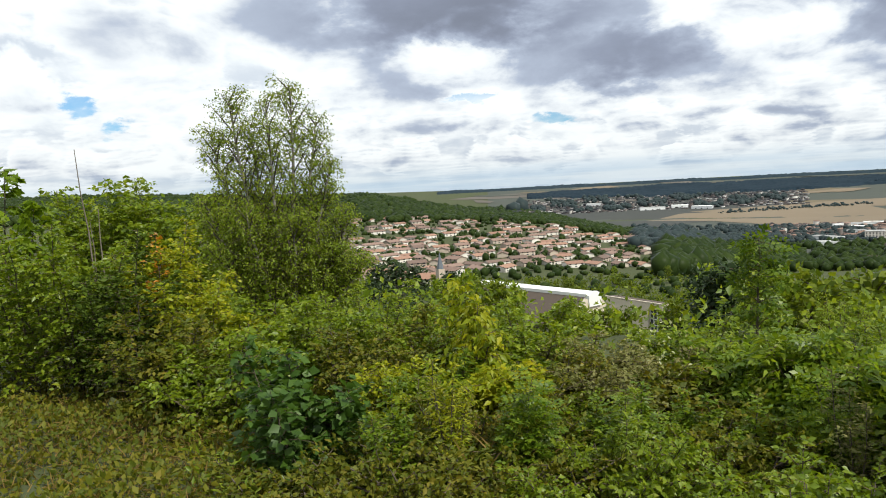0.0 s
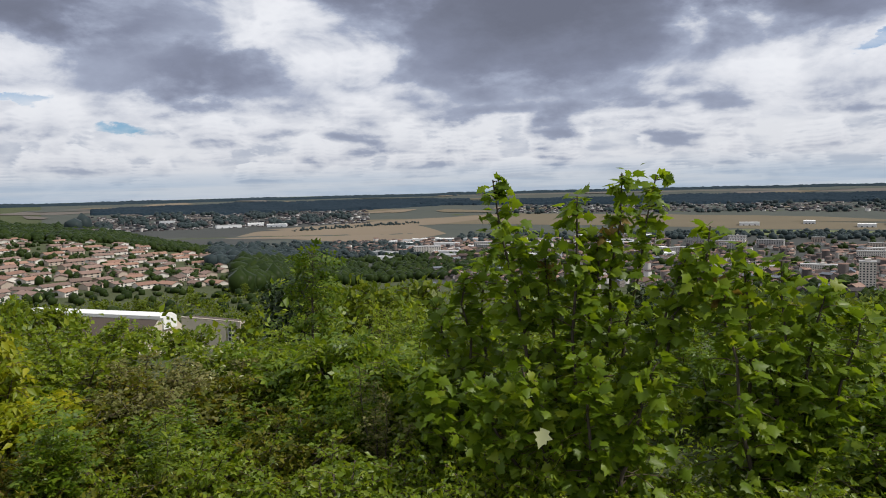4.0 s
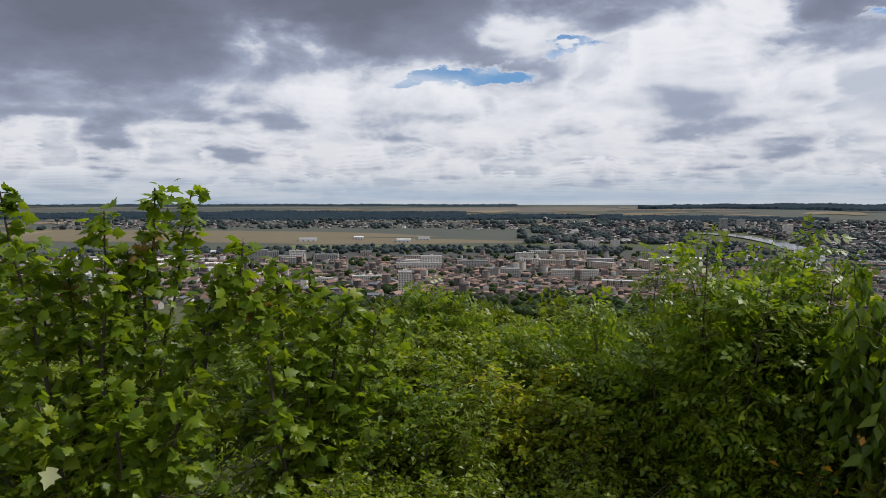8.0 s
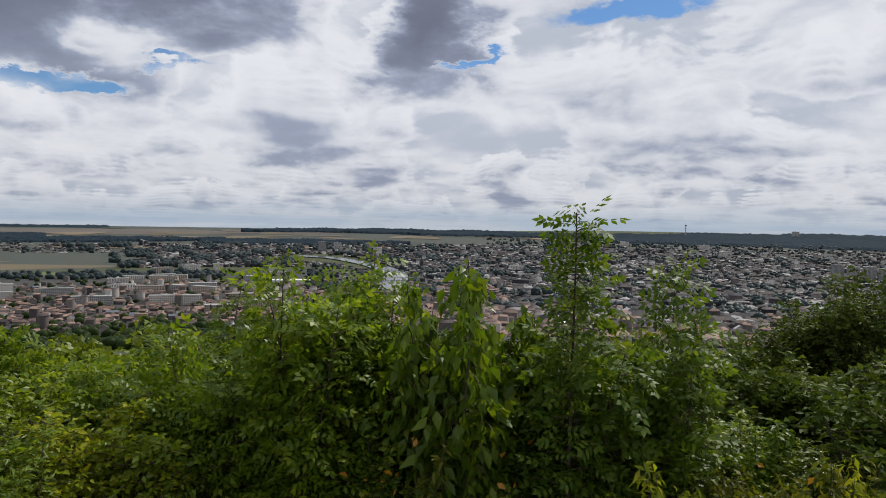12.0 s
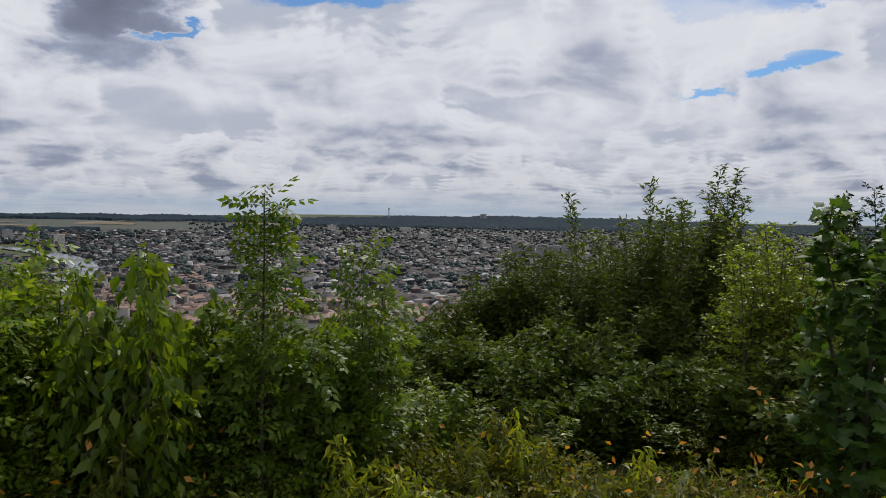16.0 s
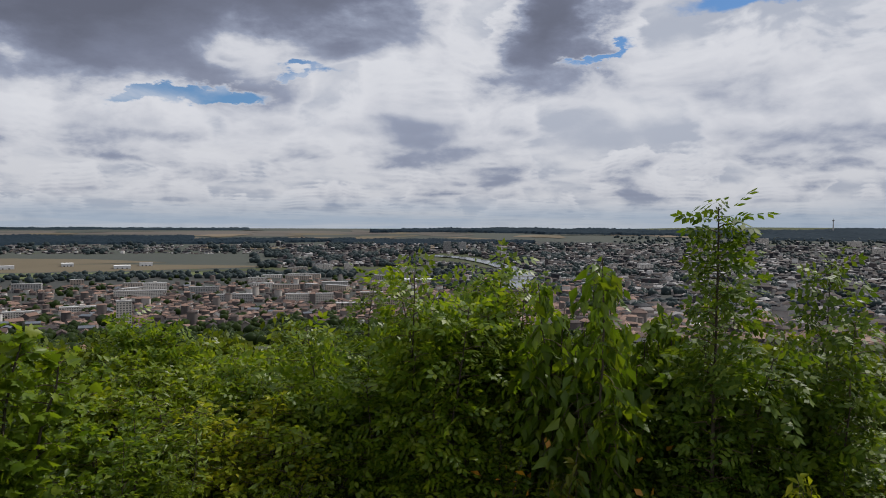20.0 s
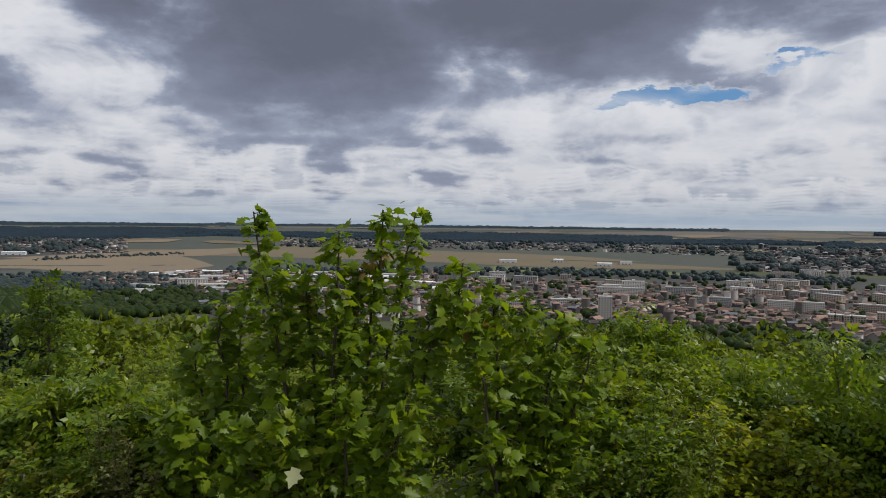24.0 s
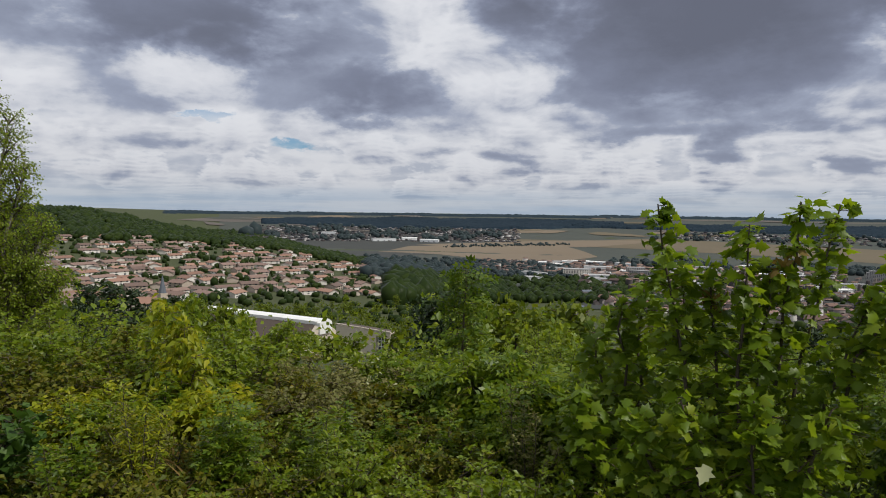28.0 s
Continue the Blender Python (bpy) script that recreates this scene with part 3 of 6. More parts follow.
for i, (nm, lab, mt, a0, a1, en, ef) in enumerate((
        ("farmland", "hazy patchwork of far farmland", "plain", -60, 20, (-2.9, -2.9), (-0.38, -0.38)),
        ("farmland", "hazy patchwork of far farmland", "plain", 20, 95, (-2.2, -2.2), (-0.3, -0.3)),
        ("town_ground", "streets and yards of the valley town", "townsoil", -32, 30, (-7.6, -7.8), (-4.0, -3.4)),
        ("town_ground", "streets and yards of the city", "townsoil", 28, 95, (-8.6, -8.6), (-1.3, -1.2)),
        ("town_ground", "streets and yards of the far suburb", "townsoil", -57, -37, (-2.7, -2.7), (-1.6, -1.7)),
        ("airfield", "wide dry airfield of straw-coloured grass", "field_dry", -41, 10, (-2.6, -3.7), (-2.2, -3.2)),
        ("airfield", "dry airfield grass towards the suburbs", "field_dry", -34, 2, (-3.0, -3.0), (-1.9, -2.7)),
        ("stubble_field", "pale harvested stubble field", "field", -48, -31, (-3.5, -3.9), (-3.1, -2.5)),
        ("stubble_field", "ochre stubble field beside the hedges", "field", -45, -26, (-3.0, -2.7), (-2.85, -2.15)),
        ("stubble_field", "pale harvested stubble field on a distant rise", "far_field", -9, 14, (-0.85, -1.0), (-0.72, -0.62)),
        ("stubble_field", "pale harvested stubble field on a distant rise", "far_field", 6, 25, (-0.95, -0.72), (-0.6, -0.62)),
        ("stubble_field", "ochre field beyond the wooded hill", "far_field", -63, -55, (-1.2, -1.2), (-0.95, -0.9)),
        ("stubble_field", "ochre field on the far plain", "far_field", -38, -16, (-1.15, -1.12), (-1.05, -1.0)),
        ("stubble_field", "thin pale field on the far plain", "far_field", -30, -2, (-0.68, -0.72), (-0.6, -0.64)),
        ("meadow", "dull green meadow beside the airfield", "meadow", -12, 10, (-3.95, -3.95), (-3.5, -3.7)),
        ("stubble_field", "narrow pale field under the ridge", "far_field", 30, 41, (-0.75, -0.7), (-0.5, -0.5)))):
    drape(nm, lab, mt, a0, a1, *by_height(a0, a1, en, ef), lift=0.8 + 0.1 * i, seed=i, wob=0.02 if i < 5 else 0.14, taper=i >= 5)


# the far plain is a patchwork of thin strips
rf = np.random.default_rng(31)
for i in range(150):
    a0 = float(rf.uniform(-62, 30) if i % 2 else rf.uniform(-12, 62))
    e0 = float(rf.uniform(-2.1, -0.45) if i % 2 else rf.uniform(-1.3, -0.4)) if i % 4 else float(rf.uniform(-3.6, -2.4))
    if e0 < -2.2 and not -52 < a0 < -30:
        continue
    tall = float(rf.uniform(0.05, 0.14)) * (1 + abs(e0) * 0.5)
    wide = float(rf.uniform(1.2, 6.0))
    tilt = float(rf.normal(0, 0.06))
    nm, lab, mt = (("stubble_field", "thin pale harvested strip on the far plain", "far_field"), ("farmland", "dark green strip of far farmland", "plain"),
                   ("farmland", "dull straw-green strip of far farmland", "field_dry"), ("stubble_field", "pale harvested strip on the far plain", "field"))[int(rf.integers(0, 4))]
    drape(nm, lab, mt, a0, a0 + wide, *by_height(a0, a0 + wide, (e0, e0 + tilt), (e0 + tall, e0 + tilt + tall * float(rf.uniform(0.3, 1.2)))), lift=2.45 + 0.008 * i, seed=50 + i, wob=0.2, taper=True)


# ---- woods in the distance, as uneven masses of crowns ----
def blob_template(rng, fine):
    bm = bmesh.new()
    bmesh.ops.create_icosphere(bm, subdivisions=fine, radius=1)
    V = np.array([v.co for v in bm.verts])
    F = np.array([[v.index for v in f.verts] for f in bm.faces])
    bm.free()
    V = V * (1 + rng.uniform(-0.28, 0.28, (len(V), 1)))
    V[:, 2] = np.where(V[:, 2] < -0.3, -0.3 + V[:, 2] * 0.9, V[:, 2])
    return V, F


def wood(name, label, mat, az, r, size, rng, flat=0.8, fine=1):
    shapes = [blob_template(rng, fine) for _ in range(10)]
    F = shapes[0][1]
    n, k = len(az), len(shapes[0][0])
    T = np.array([s[0] for s in shapes])[rng.integers(0, 10, n)]
    a = rng.uniform(0, 6.283, n)
    X = T[..., 0] * np.cos(a)[:, None] - T[..., 1] * np.sin(a)[:, None]
    Y = T[..., 0] * np.sin(a)[:, None] + T[..., 1] * np.cos(a)[:, None]
    L = np.stack([X, Y, T[..., 2] * flat * rng.uniform(0.75, 1.35, (n, 1))], -1) * size[:, None, None]
    V = at(az, r)[:, None] + L + np.array([0, 0, 1])[None, None] * (size * 0.75)[:, None, None]
    idx = (np.arange(n)[:, None, None] * k + F[None]).reshape(-1, 3)
    return tagged(new(name, tri_mesh(name, V.reshape(-1, 3), idx, M[mat])), label, "woodland", kind="stuff")


rw = np.random.default_rng(11)


RIVER = ((21.5, -2.5, 26), (24.0, -2.62, 28), (25.7, -2.9, 30), (27.2, -3.2, 34), (28.4, -3.6, 40), (29.2, -4.1, 44), (29.0, -4.5, 46), (28.3, -4.8, 44), (27.6, -5.1, 36))
_ra = np.interp(np.linspace(0, 8, 80), np.arange(9), [p[0] for p in RIVER])
_re = np.interp(np.linspace(0, 8, 80), np.arange(9), [p[1] for p in RIVER])


def dry(az, el):
    """Whether a place lies clear of the river and of the view to it."""
    near = np.abs(az[:, None] - _ra[None]) < 0.75
    drop = _re[None] - el[:, None]
    return ~(near & (drop < 0.42) & (drop > -0.16)).any(1)


def band(n, a0, a1, e_lo, e_hi, lo=250, clump=None):
    """Scattered places between two headings whose ground shows between two heights; the heights may slope across."""
    az = rw.uniform(a0, a1, n)
    f = (az - a0) / (a1 - a0)
    e0, e1 = e_lo[0] + (e_lo[1] - e_lo[0]) * f, e_hi[0] + (e_hi[1] - e_hi[0]) * f
    el = e0 + (e1 - e0) * rw.uniform(0, 1, n)
    ok = dry(az, el)
    if clump:
        ok &= np.sin(az * 2.1 + el * 5.3) + np.sin(az * 0.83 - el * 7.1 + 1.0) + 0.5 * np.sin(az * 4.7 + el * 2.0) > clump
    az, el = az[ok], el[ok]
    return az, np.array([reach(a, e, lo) for a, e in zip(az, el)])


def tract(n, a0, a1, r0, r1):
    az = rw.uniform(a0, a1, n)
    return az, np.sqrt(rw.uniform(r0 * r0, r1 * r1, n))


a, r = tract(5200, -100, -66, 780, 1180)
wood("wooded_hill", "dense green wood on the hill above the houses", "wood_hill", a, r, rw.uniform(2.6, 5.6, len(a)), rw, fine=1)
a, r = tract(3600, -66, -44, 830, 1120)
wood("wooded_ridge", "dense green wood on the ridge running down behind the houses", "wood_hill", a, r, rw.uniform(2.6, 5.4, len(a)), rw, fine=1)
def canopy(name, label, a0, a1, near, far, seed, tall=13.0, n=220, m=26):
    """A far wood as one uneven sheet of crowns that comes down to the ground all round."""
    rng = np.random.default_rng(seed)
    u, v = np.meshgrid(np.linspace(0, 1, n), np.linspace(0, 1, m), indexing="ij")
    az = a0 + (a1 - a0) * u
    edge = np.cumsum(rng.normal(0, 1, (2, n)), axis=1)
    edge -= np.linspace(0, 1, n) * edge[:, -1:]
    w = 0.10 / math.sqrt(n) * 2.2
    e0 = np.array([reach(a, e) for a, e in zip(az[:, 0], np.interp(u[:, 0], np.linspace(0, 1, len(near)), near))])
    e1 = np.array([reach(a, e) for a, e in zip(az[:, 0], np.interp(u[:, 0], np.linspace(0, 1, len(far)), far))])
    gap = e1 - e0
    r = (e0 + gap * edge[0] * w)[:, None] * (1 - v) + (e1 + gap * edge[1] * w)[:, None] * v
    lift = tall * (0.8 + 0.2 * np.sin(u * 37 + seed) * np.sin(v * 5 + u * 11)) + rng.normal(0, 1.6, u.shape)
    lift[:, 0] = lift[:, -1] = lift[0] = lift[-1] = -1.0
    P = at(az + rng.normal(0, 0.02, u.shape), r + rng.normal(0, 4, u.shape))
    P[..., 2] += lift
    idx = np.arange(n * m).reshape(n, m)
    F = np.stack([idx[:-1, :-1], idx[1:, :-1], idx[1:, 1:], idx[:-1, 1:]], -1).reshape(-1, 4)
    return tagged(new(name, tri_mesh(name, P.reshape(-1, 3), F, M["wood_sheet_hazed"])), label, "woodland", kind="stuff")


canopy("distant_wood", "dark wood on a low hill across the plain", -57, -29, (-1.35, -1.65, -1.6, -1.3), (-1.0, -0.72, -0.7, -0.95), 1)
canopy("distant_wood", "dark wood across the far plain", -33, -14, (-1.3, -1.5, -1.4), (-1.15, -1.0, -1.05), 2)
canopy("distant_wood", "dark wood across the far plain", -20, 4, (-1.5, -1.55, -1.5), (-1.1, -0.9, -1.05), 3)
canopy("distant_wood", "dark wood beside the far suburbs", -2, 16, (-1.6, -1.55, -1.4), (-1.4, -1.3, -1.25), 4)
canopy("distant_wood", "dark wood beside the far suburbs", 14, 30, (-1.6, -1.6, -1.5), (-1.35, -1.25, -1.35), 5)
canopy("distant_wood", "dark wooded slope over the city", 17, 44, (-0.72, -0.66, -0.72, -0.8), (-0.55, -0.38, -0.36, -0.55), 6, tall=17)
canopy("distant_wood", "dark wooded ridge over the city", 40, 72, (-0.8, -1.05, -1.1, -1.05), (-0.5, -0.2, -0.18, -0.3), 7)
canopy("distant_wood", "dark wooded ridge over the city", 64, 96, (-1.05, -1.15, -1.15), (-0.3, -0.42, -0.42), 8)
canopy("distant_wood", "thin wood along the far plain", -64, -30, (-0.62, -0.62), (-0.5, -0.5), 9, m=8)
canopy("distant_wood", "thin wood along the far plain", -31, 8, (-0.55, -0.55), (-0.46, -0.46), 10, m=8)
for label, n, a0, a1, lo, hi, s in (
        ("belt of trees behind the suburb", 700, -49, -33, (-5.5, -5.3), (-3.9, -4.3), (4, 8)),
        ("hedge of trees along the airfield edge", 460, -30, 16, (-4.35, -4.2), (-3.75, -3.75), (6, 11)),
        ("green belt of trees below the suburb", 1000, -47, -24, (-7.6, -7.0), (-5.6, -5.2), (5, 9)),
        ("trees scattered through the town", 900, -30, 34, (-8.2, -8.2), (-4.4, -3.4), (4, 8)),
        ("trees along the river bank", 420, 22, 36, (-5.2, -4.9), (-3.2, -3.5), (6, 11)),
        ("trees scattered through the city", 3300, 30, 86, (-6.8, -6.4), (-1.5, -1.4), (5, 11)),
        ("trees along the foot of the ridge", 900, 36, 93, (-1.45, -1.5), (-0.95, -1.05), (5, 10)),
        ("trees scattered through the far suburbs", 700, 8, 32, (-3.4, -3.3), (-1.7, -1.6), (8, 14)),
        ("dark trees at the foot of the slope", 800, -14, 36, (-9.4, -9.2), (-7.7, -7.9), (3.5, 7)),
        ("hedges across the stubble fields", 150, -43, -33, (-3.1, -2.75), (-2.95, -2.6), (2, 6.5)),
        ("trees scattered through the far suburbs", 420, -58, -38, (-2.6, -2.6), (-1.5, -1.6), (7, 13)),
        ("trees scattered through the far suburbs", 300, -27, 14, (-2.2, -2.4), (-1.5, -1.7), (7, 13))):
    a, r = band(n * 3 if "scattered" in label else n, a0, a1, lo, hi, clump=0.35 if "scattered" in label else None)
    # belts on the plain and in the city take the haze-tinted leaf colour
    wood("tree_belt", label, "wood_hazed" if hi[0] > -4.4 or a0 > 25 else "wood_hill", a, r, rw.uniform(*s, len(a)), rw)
a, r = tract(1500, -74, -41, 330, 880)
wood("garden_trees", "garden trees and hedges between the houses", "wood_hill", a, r, rw.uniform(1.3, 3.0, len(a)), rw, fine=1)

# ---- the river ----
def build_river():
    # middle line by heading and height below the horizon, with half widths in metres
    line = RIVER
    P = np.array([at(a, reach(a, e), 1.0) for a, e, _ in line])
    W = np.array([w for *_, w in line], float)
    s = np.linspace(0, len(line) - 1, 60)
    C = np.stack([np.interp(s, np.arange(len(line)), P[:, i]) for i in range(3)], -1)
    for _ in range(6):
        C[1:-1] = (C[:-2] + C[1:-1] * 2 + C[2:]) / 4
    w = np.interp(s, np.arange(len(line)), W)
    t = unit(np.gradient(C[:, :2], axis=0))
    side = np.stack([t[:, 1], -t[:, 0], 0 * s], -1) * w[:, None]
    V = np.concatenate([C - side, C + side])
    V[:, 2] = land(np.degrees(np.arctan2(V[:, 0], V[:, 1])), np.hypot(V[:, 0], V[:, 1])) + 3.5
    n = len(C)
    F = np.array([(i, i + 1, n + i + 1, n + i) for i in range(n - 1)])
    tagged(new("river", tri_mesh("river", V, F, M["water"], True)), "broad bend of river reflecting the bright sky", "river", kind="structure")


build_river()


# ---- buildings ----
def gable(w, d, h, rise, over=0.5, thick=0.25):
    """Outline pieces of a house: the body with gables and the two roof slabs, ridge along x."""
    body = prism([(-d / 2, 0), (d / 2, 0), (d / 2, h), (0, h + rise), (-d / 2, h)], -w / 2, w / 2)
    k = (d / 2 + over) / (d / 2)
    drop = rise * k
    roof = prism([(-d / 2 * k, h + rise - drop), (0, h + rise), (d / 2 * k, h + rise - drop), (d / 2 * k, h + rise - drop + thick),
                  (0, h + rise + thick), (-d / 2 * k, h + rise - drop + thick)], -w / 2 - over, w / 2 + over)
    turn = Matrix.Rotation(math.pi / 2, 4, "Z")
    for bm in (body, roof):
        bmesh.ops.transform(bm, matrix=turn, verts=bm.verts)
    return body, roof


def make_house(m, w, d, h, rise, wall, roof_mat, label, group, name="house", panes=3, chimney=True):
    ob = thing(name, m, label, "house", group)
    body, roof = gable(w, d, h, rise)
    part("wall", body, M[wall], ob)
    part("roof", roof, M[roof_mat], ob)
    if chimney:
        part("chimney", boxes((w * 0.22, w * 0.22 + 0.9, -0.4, 0.5, h + rise * 0.5, h + rise + 0.9)), M["tile_dark"], ob)
    bm = bmesh.new()
    for fl in range(2 if h > 4.4 else 1):
        for i in range(panes):
            x = (i + 0.5) / panes * w - w / 2
            for sy in (-1, 1):
                y = sy * d / 2
                box(bm, x - 0.65, x + 0.65, y - 0.08, y + 0.08, 0.95 + fl * 2.7, 2.3 + fl * 2.7)
    tagged(part("glazing", bm, M["pane"], ob), kind="stuff")
    part("door", boxes((w * 0.3, w * 0.3 + 1.0, -d / 2 - 0.07, -d / 2 + 0.05, 0, 2.1)), M["slate"], ob)
    return ob


rb = np.random.default_rng(21)
HOME = Matrix.Identity(4)
KINDS = []
for w, d, h, rise, wall, roof, lab in (
        (12, 9, 5.2, 2.6, "wall", "tile", "white detached house with an orange clay-tiled roof"),
        (14, 8.5, 3.4, 2.6, "wall", "tile", "low white bungalow with an orange clay-tiled roof"),
        (11, 9, 5.4, 2.8, "wall_warm", "tile_dark", "beige detached house with a weathered brown roof"),
        (16, 9, 5.0, 2.4, "wall", "tile_dark", "white semi-detached house with a brown tiled roof")):
    KINDS.append(make_house(HOME, w, d, h, rise, wall, roof, lab, "houses of the hillside suburb"))

# rows of the suburb climb the slope opposite
spots = []
for row in range(15):
    r0 = 415 + row * 29
    a = -71.5 + (row % 2) * 0.9
    last = -42.0 - max(0, row - 5) * 2.3
    while a < last:
        r = r0 * (1 + 0.0135 * (a + 66))
        spots.append((a, r + rb.normal(0, 5)))
        a += math.degrees(rb.uniform(12.5, 17.5) / r)
spots = [s for s in spots if rb.uniform() > (0.09 if s[1] < 640 else 0.45)]
if len(spots) > 290:
    spots = [spots[int(i)] for i in np.linspace(0, len(spots) - 1, 290)]
for i, (a, r) in enumerate(spots):
    k = KINDS[int(rb.choice(4, p=(0.30, 0.20, 0.27, 0.23)))]
    m = spot(a, r, -a + rb.choice((0, 0, 0, 90, 45)) + 30 + rb.normal(0, 9), rb.uniform(0.82, 1.0))
    if i < 4:
        KINDS[i].matrix_world = m
        o = KINDS[i]
    else:
        o = copy_thing(k, m)
    o.scale = (o.scale[0] * 1.12, o.scale[1] * 1.05, o.scale[2] * 0.8)
H = make_house
H(spot(-65.6, 372, 62), 20, 10, 5, 2.4, "wall_warm", "tile", "long low house with a bright orange roof among trees", "houses near the chapel", panes=5)
H(spot(-37.7, 300, 40, lift=3.0), 11, 9, 5.5, 2.8, "wall_warm", "tile", "house with an orange roof half hidden by trees", "houses among the slope trees")
H(spot(-31.7, 268, 20, lift=1.5), 13, 10, 5.5, 3.2, "wall_warm", "slate", "house with a dark slate roof half hidden by trees", "houses among the slope trees")
H(spot(-5.2, 560, 10), 15, 10, 5.0, 2.6, "wall_warm", "tile", "beige house with an orange roof below the trees", "houses below the slope")
H(spot(-3.2, 590, 35), 16, 10, 5.0, 2.6, "wall_warm", "tile", "beige house with an orange roof below the trees", "houses below the slope")
H(spot(-7.6, 470, 5), 14, 9, 4.5, 2.4, "wall_warm", "tile_dark", "brown-roofed house below the trees", "houses below the slope")

# the denser town below
TOWN = []
for w, d, h, rise, wall, roof, lab in (
        (15, 10, 7.5, 3.0, "house_wall", "house_roof", "beige town house with a reddish-brown tiled roof"),
        (20, 11, 8.5, 3.2, "house_wall", "house_roof", "long town house with a red clay-tiled roof"),
        (12, 10, 6.5, 3.0, "house_wall", "house_roof", "pale town house with a brown tiled roof"),
        (18, 12, 9.5, 2.4, "house_wall", "slate", "grey town house with a slate roof")):
    TOWN.append(make_house(HOME, w, d, h, rise, wall, roof, lab, "houses of the valley town", "town_house", 4))
count = 0
while count < 290:
    a = rb.uniform(-33, 33)
    e = rb.uniform(-8.2, -4.9)
    if a < -14 and e > -5.2 or a > 26 and e > -5.6:
        continue
    r = reach(a, e)
    m = spot(a, r, 30 * rb.integers(0, 6) + rb.normal(0, 6), rb.uniform(0.8, 1.15))
    k = int(rb.choice(4, p=(0.4, 0.27, 0.2, 0.13)))
    if count < 4:
        TOWN[count].matrix_world = m
    else:
        copy_thing(TOWN[k], m)
    count += 1


def make_block(az, r, w, d, floors, label, wall="concrete", turn=None, step=3.2, name="apartment_block", group="apartment blocks of the town", lift=0.0, roofbox=True):
    h = floors * 2.9 + 1
    ob = thing(name, spot(az, r, -az if turn is None else turn, lift=lift), label, "building", group)
    part("wall", boxes((-w / 2, w / 2, -d / 2, d / 2, -3, h)), M[wall], ob)
    part("roof", boxes((-w / 2 - 0.3, w / 2 + 0.3, -d / 2 - 0.3, d / 2 + 0.3, h, h + 0.7)), M["flatroof"], ob)
    if roofbox:
        part("lift_housing", boxes((-3, 3, -2.5, 2.5, h + 0.7, h + 3.4)), M[wall], ob)
    n = max(2, int(w / step))
    for f in range(floors):
        bm = bmesh.new()
        for i in range(n):
            x = (i + 0.5) / n * w - w / 2
            box(bm, x - step * 0.26, x + step * 0.26, -d / 2 - 0.09, -d / 2 + 0.2, f * 2.9 + 1.2, f * 2.9 + 2.7)
        for i in range(max(1, int(d / 4))):
            y = (i + 0.5) / max(1, int(d / 4)) * d - d / 2
            for s in (-1, 1):
                box(bm, s * w / 2 - 0.1, s * w / 2 + 0.1, y - 0.8, y + 0.8, f * 2.9 + 1.2, f * 2.9 + 2.6)
        tagged(part("glazing", bm, M["pane"], ob), kind="stuff")
    return ob


def on(az, el):
    return az, reach(az, el)


B = make_block
B(*on(-0.9, -7.8), 17, 15, 12, "pale slab-sided apartment tower above the roofs", "wall", name="apartment_tower")
B(*on(-3.6, -6.5), 62, 13, 4, "long low white apartment block", "wall")
B(*on(-7.5, -6.7), 40, 12, 4, "long low white apartment block", "wall")
B(*on(0.2, -5.5), 95, 16, 5, "broad white apartment block with a raised centre", "wall")
B(*on(1.2, -5.4), 44, 18, 9, "tall white centre of an apartment group", "wall")
B(*on(4.6, -5.3), 60, 14, 5, "pale concrete apartment block", "concrete")
B(*on(6.8, -6.0), 64, 13, 5, "long pale apartment block", "concrete")
B(*on(12.4, -6.2), 84, 14, 6, "long pale apartment block", "wall")
B(*on(17.2, -6.1), 42, 16, 6, "warm beige apartment block", "wall_warm")
B(*on(15.6, -6.9), 46, 16, 5, "warm beige flat-roofed apartment block", "wall_warm")
B(*on(18.6, -6.7), 50, 15, 6, "beige apartment block in the town", "wall_warm")
B(*on(8.5, -4.6), 46, 14, 5, "white apartment block beyond the town", "wall")
B(*on(13.6, -3.6), 46, 14, 6, "small white block near the far suburbs", "wall")
B(*on(15.4, -3.6), 30, 14, 7, "small white block near the far suburbs", "wall")
B(*on(19.5, -3.9), 34, 16, 7, "small white block near the far suburbs", "wall")
B(*on(-12.0, -4.7), 34, 15, 9, "grey and white apartment slab beside the field", "concrete")
B(*on(-9.2, -4.4), 44, 13, 5, "white apartment block beside the trees", "wall")
B(*on(-24.5, -5.0), 60, 13, 4, "long white block among sheds", "wall")
B(*on(23.1, -2.15), 34, 20, 15, "distant concrete tower block", "concrete", name="distant_tower", group="distant tower blocks")
B(*on(24.3, -2.15), 34, 20, 14, "distant concrete tower block", "concrete", name="distant_tower", group="distant tower blocks")
B(*on(27.4, -2.5), 36, 22, 13, "distant white tower block", "wall", name="distant_tower", group="distant tower blocks")
for k in range(6):
    B(*on(61.0 + k * 0.95, -3.25 - 0.02 * k), 36, 16, 16 - (k % 2), "tall grey slab block in a row over the city", "concrete", name="distant_tower", group="row of slab blocks over the city")
B(*on(58.3, -0.35), 40, 24, 9, "pale building on the wooded ridge", "concrete", name="distant_tower", group="distant tower blocks", lift=8)
B(*on(46.5, -1.4), 46, 22, 11, "pale block on the city slope", "wall", name="distant_tower", group="distant tower blocks")
B(*on(52.2, -1.4), 60, 22, 8, "broad white block on the city slope", "wall", name="distant_tower", group="distant tower blocks")
B(*on(53.6, -2.0), 40, 22, 10, "pale block on the city slope", "wall", name="distant_tower", group="distant tower blocks")

